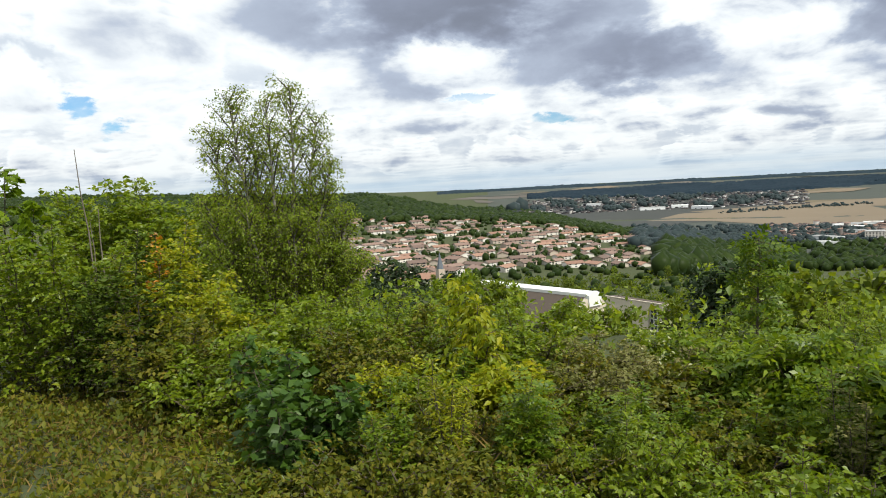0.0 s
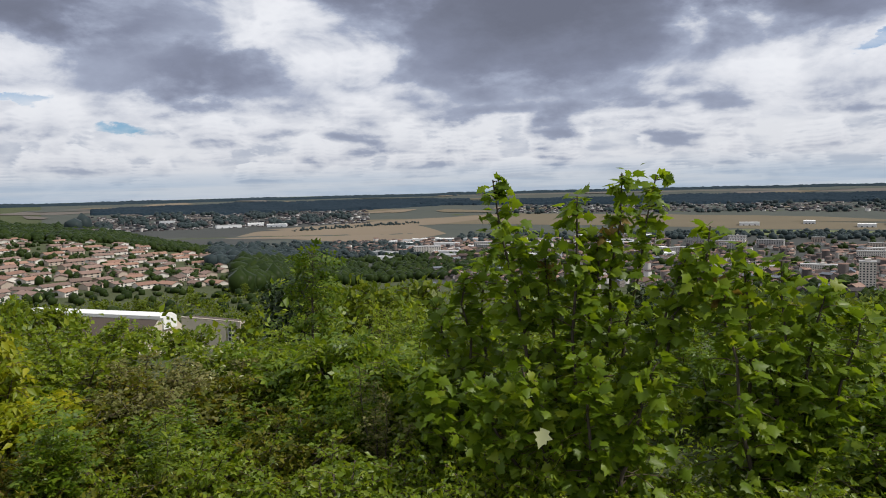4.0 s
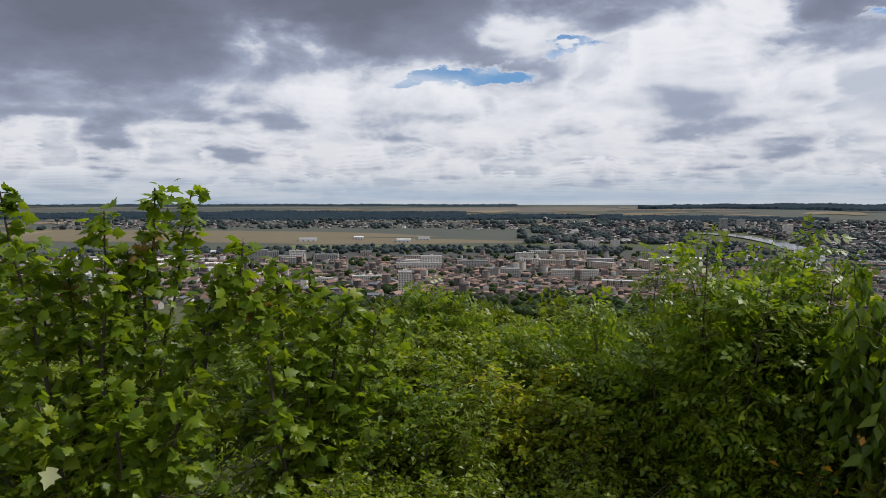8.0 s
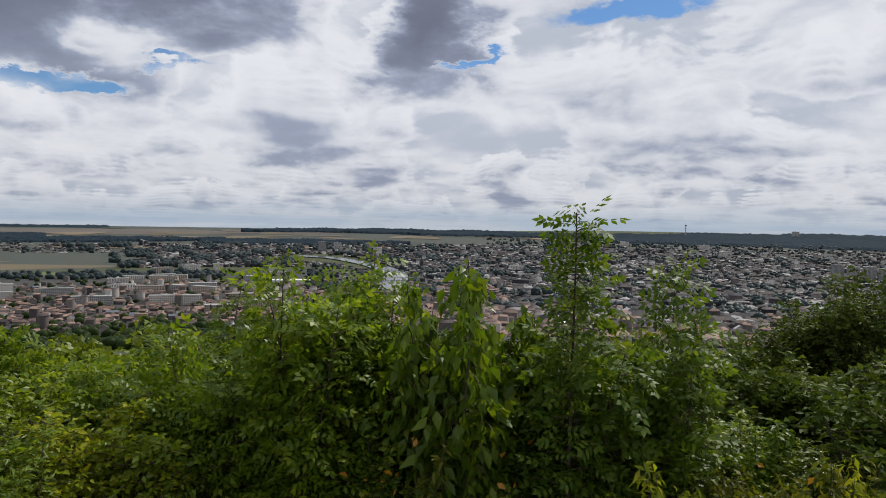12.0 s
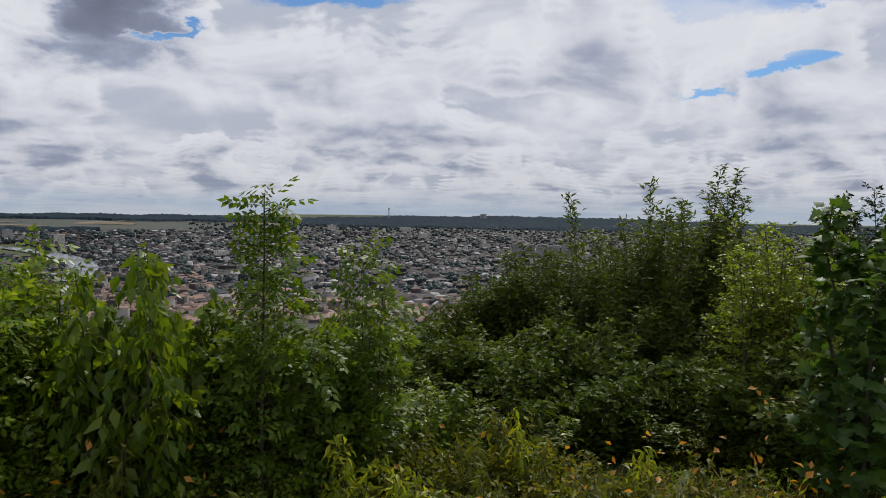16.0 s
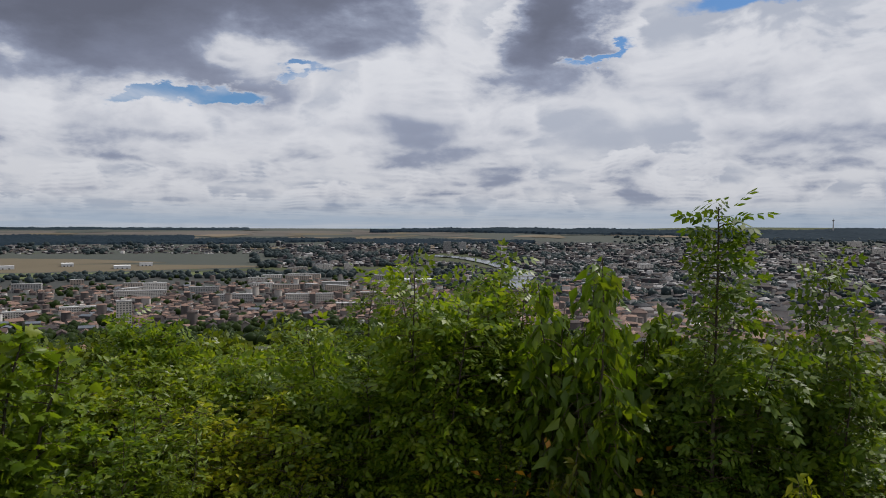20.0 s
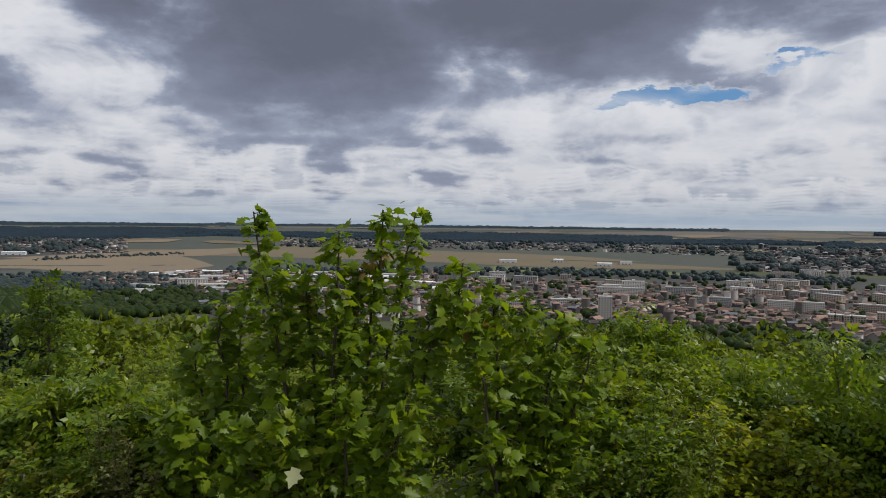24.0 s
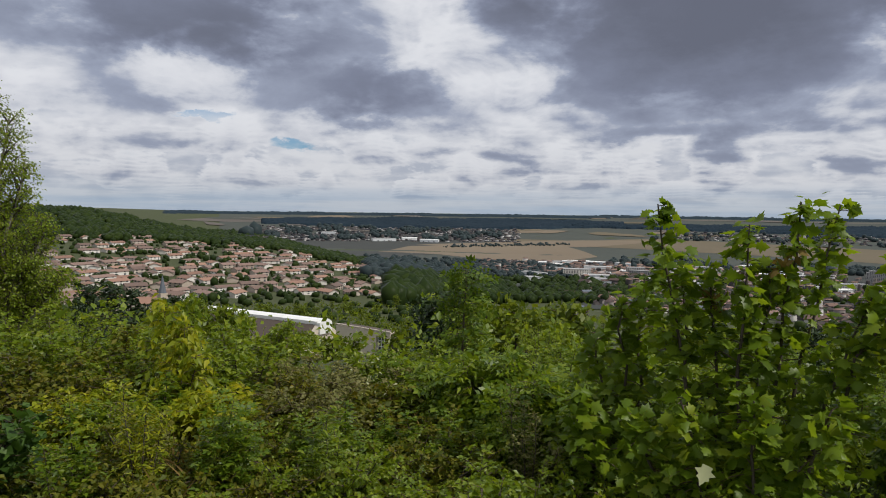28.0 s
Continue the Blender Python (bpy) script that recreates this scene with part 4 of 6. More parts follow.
for i in range(46):
    a = float(rb.uniform(-34, 40))
    e = float(rb.uniform(-5.6, -3.2)) if a > 10 else float(rb.uniform(-5.4, -4.3))
    if 20 < a < 31 and e < -2.4:
        a -= 12
    B(*on(a, e), float(rb.uniform(22, 70)), 13, int(rb.integers(3, 7)), "pale apartment block in the valley town", ("wall", "concrete", "wall_warm")[int(rb.integers(0, 3))],
      turn=-a + float(rb.normal(0, 25)), step=5.0, roofbox=False)


def make_shed(az, r, w, d, h, label, turn=0.0, mat="shed"):
    ob = thing("warehouse", spot(az, r, -az + turn), label, "warehouse", "sheds of the trading estate")
    body, roof = gable(w, d, h, 1.4, 0.3, 0.2)
    part("wall", body, M[mat], ob)
    part("roof", roof, M["hall_white" if rb.uniform() < 0.5 and az < 30 else "flatroof"], ob)
    for k in range(3):
        part("loading_door", boxes((w * (k - 1) * 0.28 - 2, w * (k - 1) * 0.28 + 2, -d / 2 - 0.1, -d / 2 + 0.1, 0, 3.8)), M["pane"], ob)
    return ob


for i in range(44):
    a = float(rb.uniform(-36, -11))
    e = float(rb.uniform(-5.6, -4.0))
    make_shed(*on(a, e), float(rb.uniform(30, 80)), float(rb.uniform(18, 34)), float(rb.uniform(6, 9)), "low white metal shed on the trading estate", float(rb.normal(0, 20)))
for a, e, w in ((-8.4, -3.2, 60), (-4.5, -3.1, 34), (-1.0, -3.3, 48), (0.6, -3.15, 40), (-47.6, -2.6, 90), (-45.6, -2.5, 60), (-44.0, -2.65, 70), (20.5, -4.6, 110), (-52.0, -2.1, 70)):
    make_shed(*on(a, e), w, 40, 10, "large white shed with a pale roof on the plain", float(rb.normal(0, 6)))


# ---- the hall below the slope, the chapel spire, the mast and the bridge ----
def build_hall():
    a, b = at(-60.8, 212), at(-52.2, 183)
    way = (b - a)[:2]
    long = float(np.hypot(*way))
    turn = math.degrees(math.atan2(way[1], way[0]))
    base = EYE + 183 * math.tan(radians(-8.7)) - 10.0
    ob = thing("sports_hall", pose(b[0], b[1], base, 0, 0, turn), "long hall with brown sheet roof and white skylight ridge", "building")
    x0 = -long
    part("roof_slope", prism([(-9.5, -6), (-9.5, 2.2), (-1.9, 9.0), (1.9, 9.0), (9.5, 2.2), (9.5, -6)], x0, -1.2), M["hall_brown"], ob, "brown ribbed sheet roof")
    part("skylight_ridge", prism([(-2.1, 8.9), (-2.1, 9.7), (-1.0, 10.1), (1.0, 10.1), (2.1, 9.7), (2.1, 8.9)], x0 - 0.4, -0.6), M["hall_white"], ob, "white translucent ridge")
    part("gable", prism([(-9.3, -6), (-9.3, 2.3), (-2.0, 8.9), (2.0, 8.9), (9.3, 2.3), (9.3, -6)], -1.19, 0.0), M["hall_concrete"], ob, "pale gable wall")
    part("ridge_end", prism([(-2.3, 6.6), (-2.3, 9.4), (-0.9, 10.2), (0.9, 10.2), (2.3, 9.4), (2.3, 6.6)], -0.55, 0.5), M["hall_white"], ob, "white ridge end panel")
    for o in ob.children:
        o.data.transform(Matrix.Rotation(math.pi / 2, 4, "Z") @ Matrix.Diagonal((1, -1, 1, 1)))
        o.data.flip_normals()
    c = at(-51.3, 178)
    d = at(-47.1, 165)
    way = (d - c)[:2]
    w = float(np.hypot(*way))
    turn = math.degrees(math.atan2(way[1], way[0]))
    z = EYE + 165 * math.tan(radians(-9.75)) - 7.5
    wing = thing("hall_wing", pose(c[0], c[1], z, 0, 0, turn), "beige concrete wing with a tall gridded window", "building")
    part("back_wall", boxes((0, w - 4.4, 0, 3, -4, 7.3)), M["hall_concrete"], wing)
    part("lintel", boxes((w - 4.39, w, 0, 3, 6.2, 7.5)), M["hall_concrete"], wing)
    part("pillar", boxes((w - 1.0, w, 0, 3, -4, 6.19)), M["hall_concrete"], wing)
    part("flat_roof", boxes((0.1, w - 0.1, 0.4, 2.9, 7.51, 7.56)), M["hall_brown"], wing)
    part("coping", boxes((-0.1, w + 0.1, -0.12, 0.3, 7.51, 7.72)), M["hall_concrete"], wing)
    win = part("window", boxes((w - 4.38, w - 1.01, 0.6, 0.7, -1.0, 6.18)), M["pane"], wing, "dark tall window")
    for i in range(4):
        x = w - 4.3 + i * 1.05
        part("bar", boxes((x, x + 0.14, 0.45, 0.59, -1.0, 6.15)), M["frame_w"], win)
    for i in range(5):
        part("bar", boxes((w - 4.36, w - 1.02, 0.47, 0.58, i * 1.3 - 0.1, i * 1.3 + 0.05)), M["frame_w"], win)
    part("end_roof", prism([(w + 0.02, -4), (w + 0.02, 7.2), (w + 6.3, 3.4), (w + 6.8, 2.4), (w + 6.8, -4)], 0.3, 9), M["hall_brown"], wing, "brown sloping end roof")


build_hall()


def build_spire():
    ob = thing("chapel_spire", spot(-64.05, 330, lift=0), "slim dark slate chapel spire among trees", "church")
    top = EYE + 330 * math.tan(radians(-5.15)) - float(land(-64.05, 330))
    part("tower", boxes((-1.6, 1.6, -1.6, 1.6, 0, top - 7.5)), M["wall_warm"], ob)
    bm = bmesh.new()
    bmesh.ops.create_cone(bm, cap_ends=True, segments=8, radius1=1.7, radius2=0.08, depth=7.5, matrix=Matrix.Translation((0, 0, top - 3.75)))
    part("spire", bm, M["slate"], ob)


build_spire()


def build_mast():
    r = 4560
    ob = thing("radio_mast", spot(50.9, r), "slim radio tower on the wooded ridge", "tower")
    top = EYE + r * math.tan(radians(0.55)) - float(land(50.9, r))
    for nm, r0, r1, z0, z1 in (("shaft", 4, 2.5, 0, top - 14), ("deck", 6, 6, top - 14, top - 8), ("aerial", 1.6, 1.0, top - 8, top)):
        bm = bmesh.new()
        bmesh.ops.create_cone(bm, cap_ends=True, segments=12, radius1=r0, radius2=r1, depth=z1 - z0, matrix=Matrix.Translation((0, 0, (z0 + z1) / 2)))
        part(nm, bm, M["concrete"], ob)


build_mast()


def build_bridge():
    a = 28.75
    r = reach(a, -4.3)
    ob = thing("river_bridge", spot(a, r, -a + 12, lift=1.0), "flat pale road bridge across the river", "bridge")
    part("deck", boxes((-70, 70, -5, 5, 6.2, 7.8)), M["concrete"], ob)
    part("parapet", boxes((-70, 70, -5.3, -5.01, 6.2, 9.0)), M["wall"], ob)
    for i in range(5):
        part("pier", boxes((-48 + i * 24 - 1, -48 + i * 24 + 1, -4, 4, -3, 6.19)), M["concrete"], ob)


build_bridge()


for a, e, w in ((33.5, -4.2, 55), (41, -4.6, 60), (47, -4.4, 48), (37.5, -5.0, 50), (44, -3.6, 70), (52, -4.0, 60)):
    make_shed(*on(a, e), w, 26, 6, "broad grey shed among the city roofs", float(rb.normal(0, 20)), "concrete")


def build_dome():
    r = reach(42.05, -7.75)
    ob = thing("domed_tank", spot(42.05, r), "low white dome below the city", "building")
    bm = bmesh.new()
    bmesh.ops.create_uvsphere(bm, u_segments=24, v_segments=12, radius=11)
    bmesh.ops.delete(bm, geom=[v for v in bm.verts if v.co.z < -0.1], context="VERTS")
    bmesh.ops.transform(bm, matrix=Matrix.Translation((0, 0, 4)) @ Matrix.Diagonal((1, 1, 0.6, 1)), verts=bm.verts)
    part("dome", bm, M["hall_white"], ob)
    bm = bmesh.new()
    bmesh.ops.create_cone(bm, cap_ends=True, segments=24, radius1=11, radius2=11, depth=6, matrix=Matrix.Translation((0, 0, 0.98)))
    part("drum", bm, M["concrete"], ob)


build_dome()


# ---- the far city and suburbs, too small to count ----
def city(name, label, az, r, rng, lo, hi, tall, kind="city"):
    n = len(az)
    w = lo * np.exp(np.abs(rng.normal(0, 0.5, n)) * math.log(hi / lo))
    d, h = rng.uniform(lo, hi, n) * 0.6, tall * rng.uniform(0.5, 1.4, n) * np.where(rng.uniform(0, 1, n) < 0.07, 2.4, 1.0)
    grid = np.floor(az / 4) * 1.7 + np.floor(r / 500) * 0.9
    t = -np.radians(az) + 0.7 * np.sin(grid * 2.3) + rng.choice((0, math.pi / 2), n, p=(0.7, 0.3)) + rng.normal(0, 0.08, n)
    ux, uy = np.stack([np.cos(t), np.sin(t), 0 * t], -1), np.stack([-np.sin(t), np.cos(t), 0 * t], -1)
    base = at(az, r, -2.0)
    up = np.array([0, 0, 1.0])

    def corner(sx, sy, z):
        return base + ux * (sx * w / 2)[:, None] + uy * (sy * d / 2)[:, None] + up * z[:, None]

    zero, eave, top = 0 * h, h + 2, h + 2 + d * 0.26
    V = np.stack([corner(-1, -1, zero), corner(1, -1, zero), corner(1, 1, zero), corner(-1, 1, zero),
                  corner(-1, -1, eave), corner(1, -1, eave), corner(1, 1, eave), corner(-1, 1, eave)], 1)
    F = np.array([(0, 1, 5, 4), (1, 2, 6, 5), (2, 3, 7, 6), (3, 0, 4, 7)])
    idx = (np.arange(n)[:, None, None] * 8 + F).reshape(-1, 4)
    ob = thing(name, Matrix.Identity(4), label, "town", kind="stuff")
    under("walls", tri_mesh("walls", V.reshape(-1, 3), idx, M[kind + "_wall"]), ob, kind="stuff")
    V = np.stack([corner(-1.06, -1.1, eave), corner(1.06, -1.1, eave), corner(1.06, 1.1, eave), corner(-1.06, 1.1, eave), corner(-0.9, 0, top), corner(0.9, 0, top)], 1)
    F = np.array([(0, 1, 5), (0, 5, 4), (2, 3, 4), (2, 4, 5), (1, 2, 5), (3, 0, 4)])
    idx = (np.arange(n)[:, None, None] * 6 + F).reshape(-1, 3)
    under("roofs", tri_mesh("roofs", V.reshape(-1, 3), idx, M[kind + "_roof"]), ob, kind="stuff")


for name, label, n, a0, a1, lo_e, hi_e, s0, s1, tall, mat in (
        ("valley_town", "tight mass of town roofs in the valley", 2600, -30, 34, (-7.6, -8.0), (-4.6, -4.4), 8, 16, 6, "town"),
        ("city", "mass of roofs and walls of the near city", 1500, 28, 38, (-8.6, -8.6), (-4.4, -4.4), 8, 18, 6, "town"),
        ("city", "red-brown roofs at the near edge of the city", 700, 37, 66, (-8.6, -8.6), (-6.2, -6.2), 9, 26, 5, "town"),
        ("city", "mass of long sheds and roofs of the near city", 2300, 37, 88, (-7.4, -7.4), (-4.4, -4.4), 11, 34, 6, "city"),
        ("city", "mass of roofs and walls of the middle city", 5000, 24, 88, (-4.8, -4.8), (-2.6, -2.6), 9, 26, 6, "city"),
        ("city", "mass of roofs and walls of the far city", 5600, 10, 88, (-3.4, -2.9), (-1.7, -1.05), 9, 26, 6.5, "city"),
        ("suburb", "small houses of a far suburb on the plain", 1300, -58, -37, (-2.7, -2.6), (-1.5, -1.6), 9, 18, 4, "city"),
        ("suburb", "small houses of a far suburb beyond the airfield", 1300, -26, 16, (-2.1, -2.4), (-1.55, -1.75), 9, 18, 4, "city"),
        ("suburb", "edge of town beyond the woods", 900, -40, -14, (-4.9, -5.3), (-4.0, -4.2), 9, 18, 5, "town")):
    a, r = band(n, a0, a1, lo_e, hi_e)
    city(name, label, a, r, rw, s0, s1, tall, mat)

# ---- plants ----
def stem_lines(rng, n, height, spread, lean=(0, 0), bow=0.12, points=7, even=0.75):
    """n stems from one foot, fanning out to the spread and up to the height."""
    t = np.linspace(0, 1, points)
    a = rng.uniform(0, 6.283, n) if n > 1 else np.zeros(1)
    out = spread * np.sqrt(rng.uniform(0.02, 1, n)) if n > 1 else np.zeros(1)
    h = height * rng.uniform(even, 1.0, n) if n > 1 else np.array([height])
    if n > 1:
        h *= 1 - 0.25 * (out / max(spread, 1e-6)) ** 2
        h[0] = height
    P = np.zeros((n, points, 3))
    P[..., 0] = (np.cos(a) * out)[:, None] * t ** 0.8 + lean[0] * t
    P[..., 1] = (np.sin(a) * out)[:, None] * t ** 0.8 + lean[1] * t
    P[..., 2] = h[:, None] * t
    P[..., :2] += np.cumsum(rng.normal(0, bow * height / points, (n, points, 2)), axis=1) * t[None, :, None]
    return P


def along(P, u):
    """Points at fractions u (stems, k) of each line."""
    s = u * (P.shape[1] - 1)
    i = np.clip(s.astype(int), 0, P.shape[1] - 2)
    f = (s - i)[..., None]
    rows = np.arange(len(P))[:, None]
    return P[rows, i] * (1 - f) + P[rows, i + 1] * f


def twigs(rng, P, per, length, lift=0.5, sag=0.25, low=0.15, tip=0.25, points=4, narrow=0.7):
    """Side twigs of stems P: (n, points, 3)."""
    n = len(P)
    u = low + (1 - low) * ((np.arange(per) + rng.uniform(0, 1, (n, per))) / per)
    S = along(P, u).reshape(-1, 3)
    U = u.ravel()
    a = rng.uniform(0, 6.283) + np.arange(len(S)) * 2.4 + rng.normal(0, 0.4, len(S))
    d = unit(np.stack([np.cos(a), np.sin(a), lift + rng.normal(0, 0.25, len(S))], -1))
    L = length * (tip + (1 - tip) * (1 - U) ** narrow) * rng.uniform(0.6, 1.2, len(S))
    t = np.linspace(0, 1, points)
    Q = S[:, None] + d[:, None] * (L[:, None] * t)[..., None]
    Q[..., 2] -= sag * L[:, None] * t ** 2
    return Q, L


def leaves_on(rng, Q, k, spread=0.9, droop=0.2, jitter=0.02, first=0.15):
    """Places and directions for k leaves along each twig, to both sides."""
    n = len(Q)
    u = first + (1 - first) * (np.arange(k) + rng.uniform(0, 0.9, (n, k))) / k
    C = along(Q, u)
    D = unit(Q[:, -1] - Q[:, 0])[:, None]
    flat = np.cross(D, np.array([0, 0, 1.0]))
    turn = np.arange(k) * 2.4
    round_about = np.stack([np.cos(turn), np.sin(turn), 0 * turn], -1)[None]
    side = np.where(np.linalg.norm(flat, axis=-1, keepdims=True) < 0.3, round_about, unit(flat + 1e-6))
    sgn = np.where((np.arange(k) % 2) == 0, 1.0, -1.0)[None, :, None]
    W = D * 0.7 + side * sgn * spread + rng.normal(0, 0.35, (n, k, 3)) - np.array([0, 0, droop])
    return (C + rng.normal(0, jitter, C.shape)).reshape(-1, 3), W.reshape(-1, 3)


def plant(name, m, label, category, rng, mat, shape, size, height, spread, stems=8, per=22, length=0.4, k=9, droop=0.2, lift=0.5, sag=0.3,
          low=0.15, tip=0.25, bark="bark", thick=0.012, lean=(0, 0), bow=0.1, lines=None, group="", top_leaves=True, stem_name="stem", even=0.75, up=0.7, rim=0.7):
    """A shrub or sapling: stems, twigs and foliage as parts of one thing."""
    ob = thing(name, m, label, category, group)
    P = stem_lines(rng, stems, height, spread, lean, bow, even=even) if lines is None else lines
    R = np.linspace(1, 0.25, P.shape[1])[None] * thick * rng.uniform(0.7, 1.1, (len(P), 1))
    if len(P) <= 12:
        for p, r in zip(P, R):
            V, F = tubes(p[None], r[None], 6)
            under(stem_name, tri_mesh(stem_name, V, F, M[bark], True), ob)
    else:
        V, F = tubes(P, R, 5)
        under("stem_cluster", tri_mesh("stem_cluster", V, F, M[bark], True), ob, kind="stuff")
    Q, L = twigs(rng, P, per, length, lift, sag, low, tip, narrow=rim)
    line = Q[:, ::3] if k >= 10 else Q
    V, F = tubes(line, np.linspace(1, 0.4, line.shape[1])[None] * np.full((len(Q), 1), thick * 0.28), 3)
    under("twig_spray", tri_mesh("twig_spray", V, F, M["twig"], True), ob, kind="stuff")
    C, D = leaves_on(rng, Q, k, droop=droop, jitter=size * 0.25)
    if top_leaves:
        c2, d2 = leaves_on(rng, P[:, -3:], max(9, 2 * k), droop=droop * 0.5, jitter=size * 0.2)
        C, D = np.concatenate([C, c2]), np.concatenate([D, d2])
    sz = size * rng.uniform(0.6, 1.15, len(C))
    under("foliage", scatter_leaves("foliage", shape, C, D, sz, rng, M[mat], up), ob, kind="stuff")
    return ob


def grown(az, d, el):
    """Height of a plant rooted at a heading and distance whose top stands at el degrees from the eye's height."""
    return EYE + d * math.tan(radians(el)) - float(land(az, d))


rp = np.random.default_rng(77)
# --- the maple thicket on the edge of the slope ---
def maple(az, d, tops, seed):
    """A young maple of several shoots; tops gives heading, distance and height above the horizon of each leader."""
    rng = np.random.default_rng(seed)
    foot = at(az, d)
    lines = []
    t = np.linspace(0, 1, 8)[:, None]
    for a, dd, e in tops:
        top = at(a, dd)
        top[2] = EYE + dd * math.tan(radians(e))
        s = np.array([(top[0] - foot[0]) * 0.55, (top[1] - foot[1]) * 0.55, 0])
        p = s * t ** 0.5 + (top - foot - s) * t
        p[:, :2] += rng.normal(0, 0.015, (8, 2))
        lines.append(p)
    P = np.array(lines)
    return P, foot, rng


def build_maple(az, d, tops, label, seed, mat="maple", loose=150, leaf=0.078, per=36, length=0.40, k=8):
    P, foot, rng = maple(az, d, tops, seed)
    ob = thing("maple_sapling", Matrix.Translation(foot), label, "tree")
    for p in P:
        V, F = tubes(p[None], np.linspace(0.016, 0.004, 8)[None], 6)
        under("stem", tri_mesh("stem", V, F, M["bark"], True), ob)
    Q, L = twigs(rng, P, per, length, 0.55, 0.35, 0.12, 0.16, narrow=1.15)
    V, F = tubes(Q, np.linspace(0.004, 0.002, Q.shape[1])[None] * np.ones((len(Q), 1)), 3)
    under("twig_spray", tri_mesh("twig_spray", V, F, M["twig"], True), ob, kind="stuff")
    C, D = leaves_on(rng, Q, k, 1.0, 0.45, 0.03, 0.3)
    c2, d2 = leaves_on(rng, P[:, -3:], 16, 1.0, 0.3, 0.03, 0.1)
    sz = leaf * rng.uniform(0.6, 1.15, len(C))
    under("foliage", scatter_leaves("foliage", "maple", C, D, sz, rng, M[mat]), ob)
    # the leaves of the leaders stand out singly
    T, F = SHAPES["maple"]
    one = tri_mesh("leaf", T, F, M[mat])
    X = unit(d2)
    for c, x in list(zip(c2, X))[:loose]:
        u = np.array([0, 0, 0.8]) + rng.normal(0, 0.4, 3)
        z = unit(u - (u @ x) * x)
        y = np.cross(z, x)
        s = leaf * rng.uniform(0.5, 0.95)
        lf = under("leaf", one, ob)
        lf.matrix_local = Matrix([[x[i] * s, y[i] * s, z[i] * s, c[i]] for i in range(3)] + [[0, 0, 0, 1]])
    return ob


build_maple(-23, 4.3, [(-28.8, 4.2, 0.45), (-27.2, 4.4, -3.2), (-22.5, 4.1, -0.95), (-18.9, 4.25, 0.7), (-16.6, 4.4, 0.5), (-25, 4.3, -4.0), (-21, 4.2, -3.4), (-12.8, 4.0, -3.3), (-14.6, 4.1, -5.5)],
            "young maple thicket with broad green lobed leaves", 1)
build_maple(-30, 4.4, [(-33.0, 4.7, -9.2), (-31.0, 4.5, -6.5), (-29.5, 4.6, -5.0), (-34.5, 4.1, -14)], "low maple shoots with broad green leaves", 2, loose=20)
build_maple(-9, 4.2, [(-10.6, 4.1, -5.0), (-8.0, 4.2, -5.8), (-5.5, 4.3, -7.5), (-12, 3.9, -7.5), (-3, 4.4, -9)], "low maple shoots with broad green leaves", 3, loose=20)
build_maple(-22, 3.8, [(-27, 3.7, -14), (-22, 3.7, -13), (-17, 3.7, -13.5), (-31, 3.8, -15)], "maple shoots at the foot of the thicket", 4, loose=10)
build_maple(85.5, 5.0, [(83.6, 5.2, 1.0), (85.5, 5.2, -1.5), (88, 5.0, 0.5), (86.8, 4.7, -4)], "young maple with broad green leaves", 5, mat="oak", loose=60, leaf=0.1)
build_maple(-95.5, 9.0, [(-95, 9.3, 2.8), (-97, 9, 3.2), (-93.5, 9.2, 0.5), (-99, 8.8, 2)], "broad-leaved sapling at the edge of the clearing", 6, loose=0, leaf=0.12, per=34, length=0.9, k=9)


def sapling(az, d, el, label, mat="ash_dark", shape="feather", size=0.2, spread=0.25, stems=1, per=26, length=0.34, k=4, category="tree", name="ash_sapling", seed=0, lean=(0, 0), **kw):
    return plant(name, spot(az, d), label, category, np.random.default_rng(seed), mat, shape, size, grown(az, d, el), spread, stems, per, length, k, lean=lean, **kw)


sapling(44.0, 4.05, 1.3, "tall young ash with glossy feathered leaves", seed=31, per=100, length=0.3, k=4, size=0.135, thick=0.016, tip=0.22, low=0.06, lift=0.6, bow=0.015, rim=1.1)
sapling(45.6, 4.4, -4.0, "lower ash shoots with feathered leaves", seed=32, stems=6, spread=0.4, per=36, k=5, size=0.16)
sapling(51.1, 4.75, -2.4, "slender ash sapling with feathered leaves", seed=33, per=60, length=0.36, k=4, size=0.14, bow=0.03)
sapling(50.6, 4.8, -6.0, "lower ash shoots with feathered leaves", seed=37, stems=6, spread=0.4, per=32, length=0.36, k=4, size=0.16)
sapling(-42.3, 9.1, -4.6, "slender ash sapling standing above the shrubs", seed=34, per=70, length=0.5, k=5, size=0.19, thick=0.02, tip=0.25)
sapling(18.3, 4.9, -4.2, "slender elder shoot with pale tip leaves", seed=35, per=46, length=0.26, k=4, size=0.12)
for i, (a, d, e) in enumerate(((21.6, 4.6, -3.0), (24.8, 4.6, -2.8), (28.6, 4.7, -4.4), (22.5, 4.9, -4.6), (26.8, 4.8, -4.6), (30.0, 4.9, -6.4), (19.8, 4.8, -6.2), (23.4, 4.4, -6.0), (16.5, 5.0, -8.0))):
    sapling(a, d, e, "leafy ash-leaved shrub with upright shoots", name="leafy_shrub", category="shrub", seed=40 + i, stems=4, spread=0.34, per=38, length=0.36, k=5, size=0.15, mat="ash")
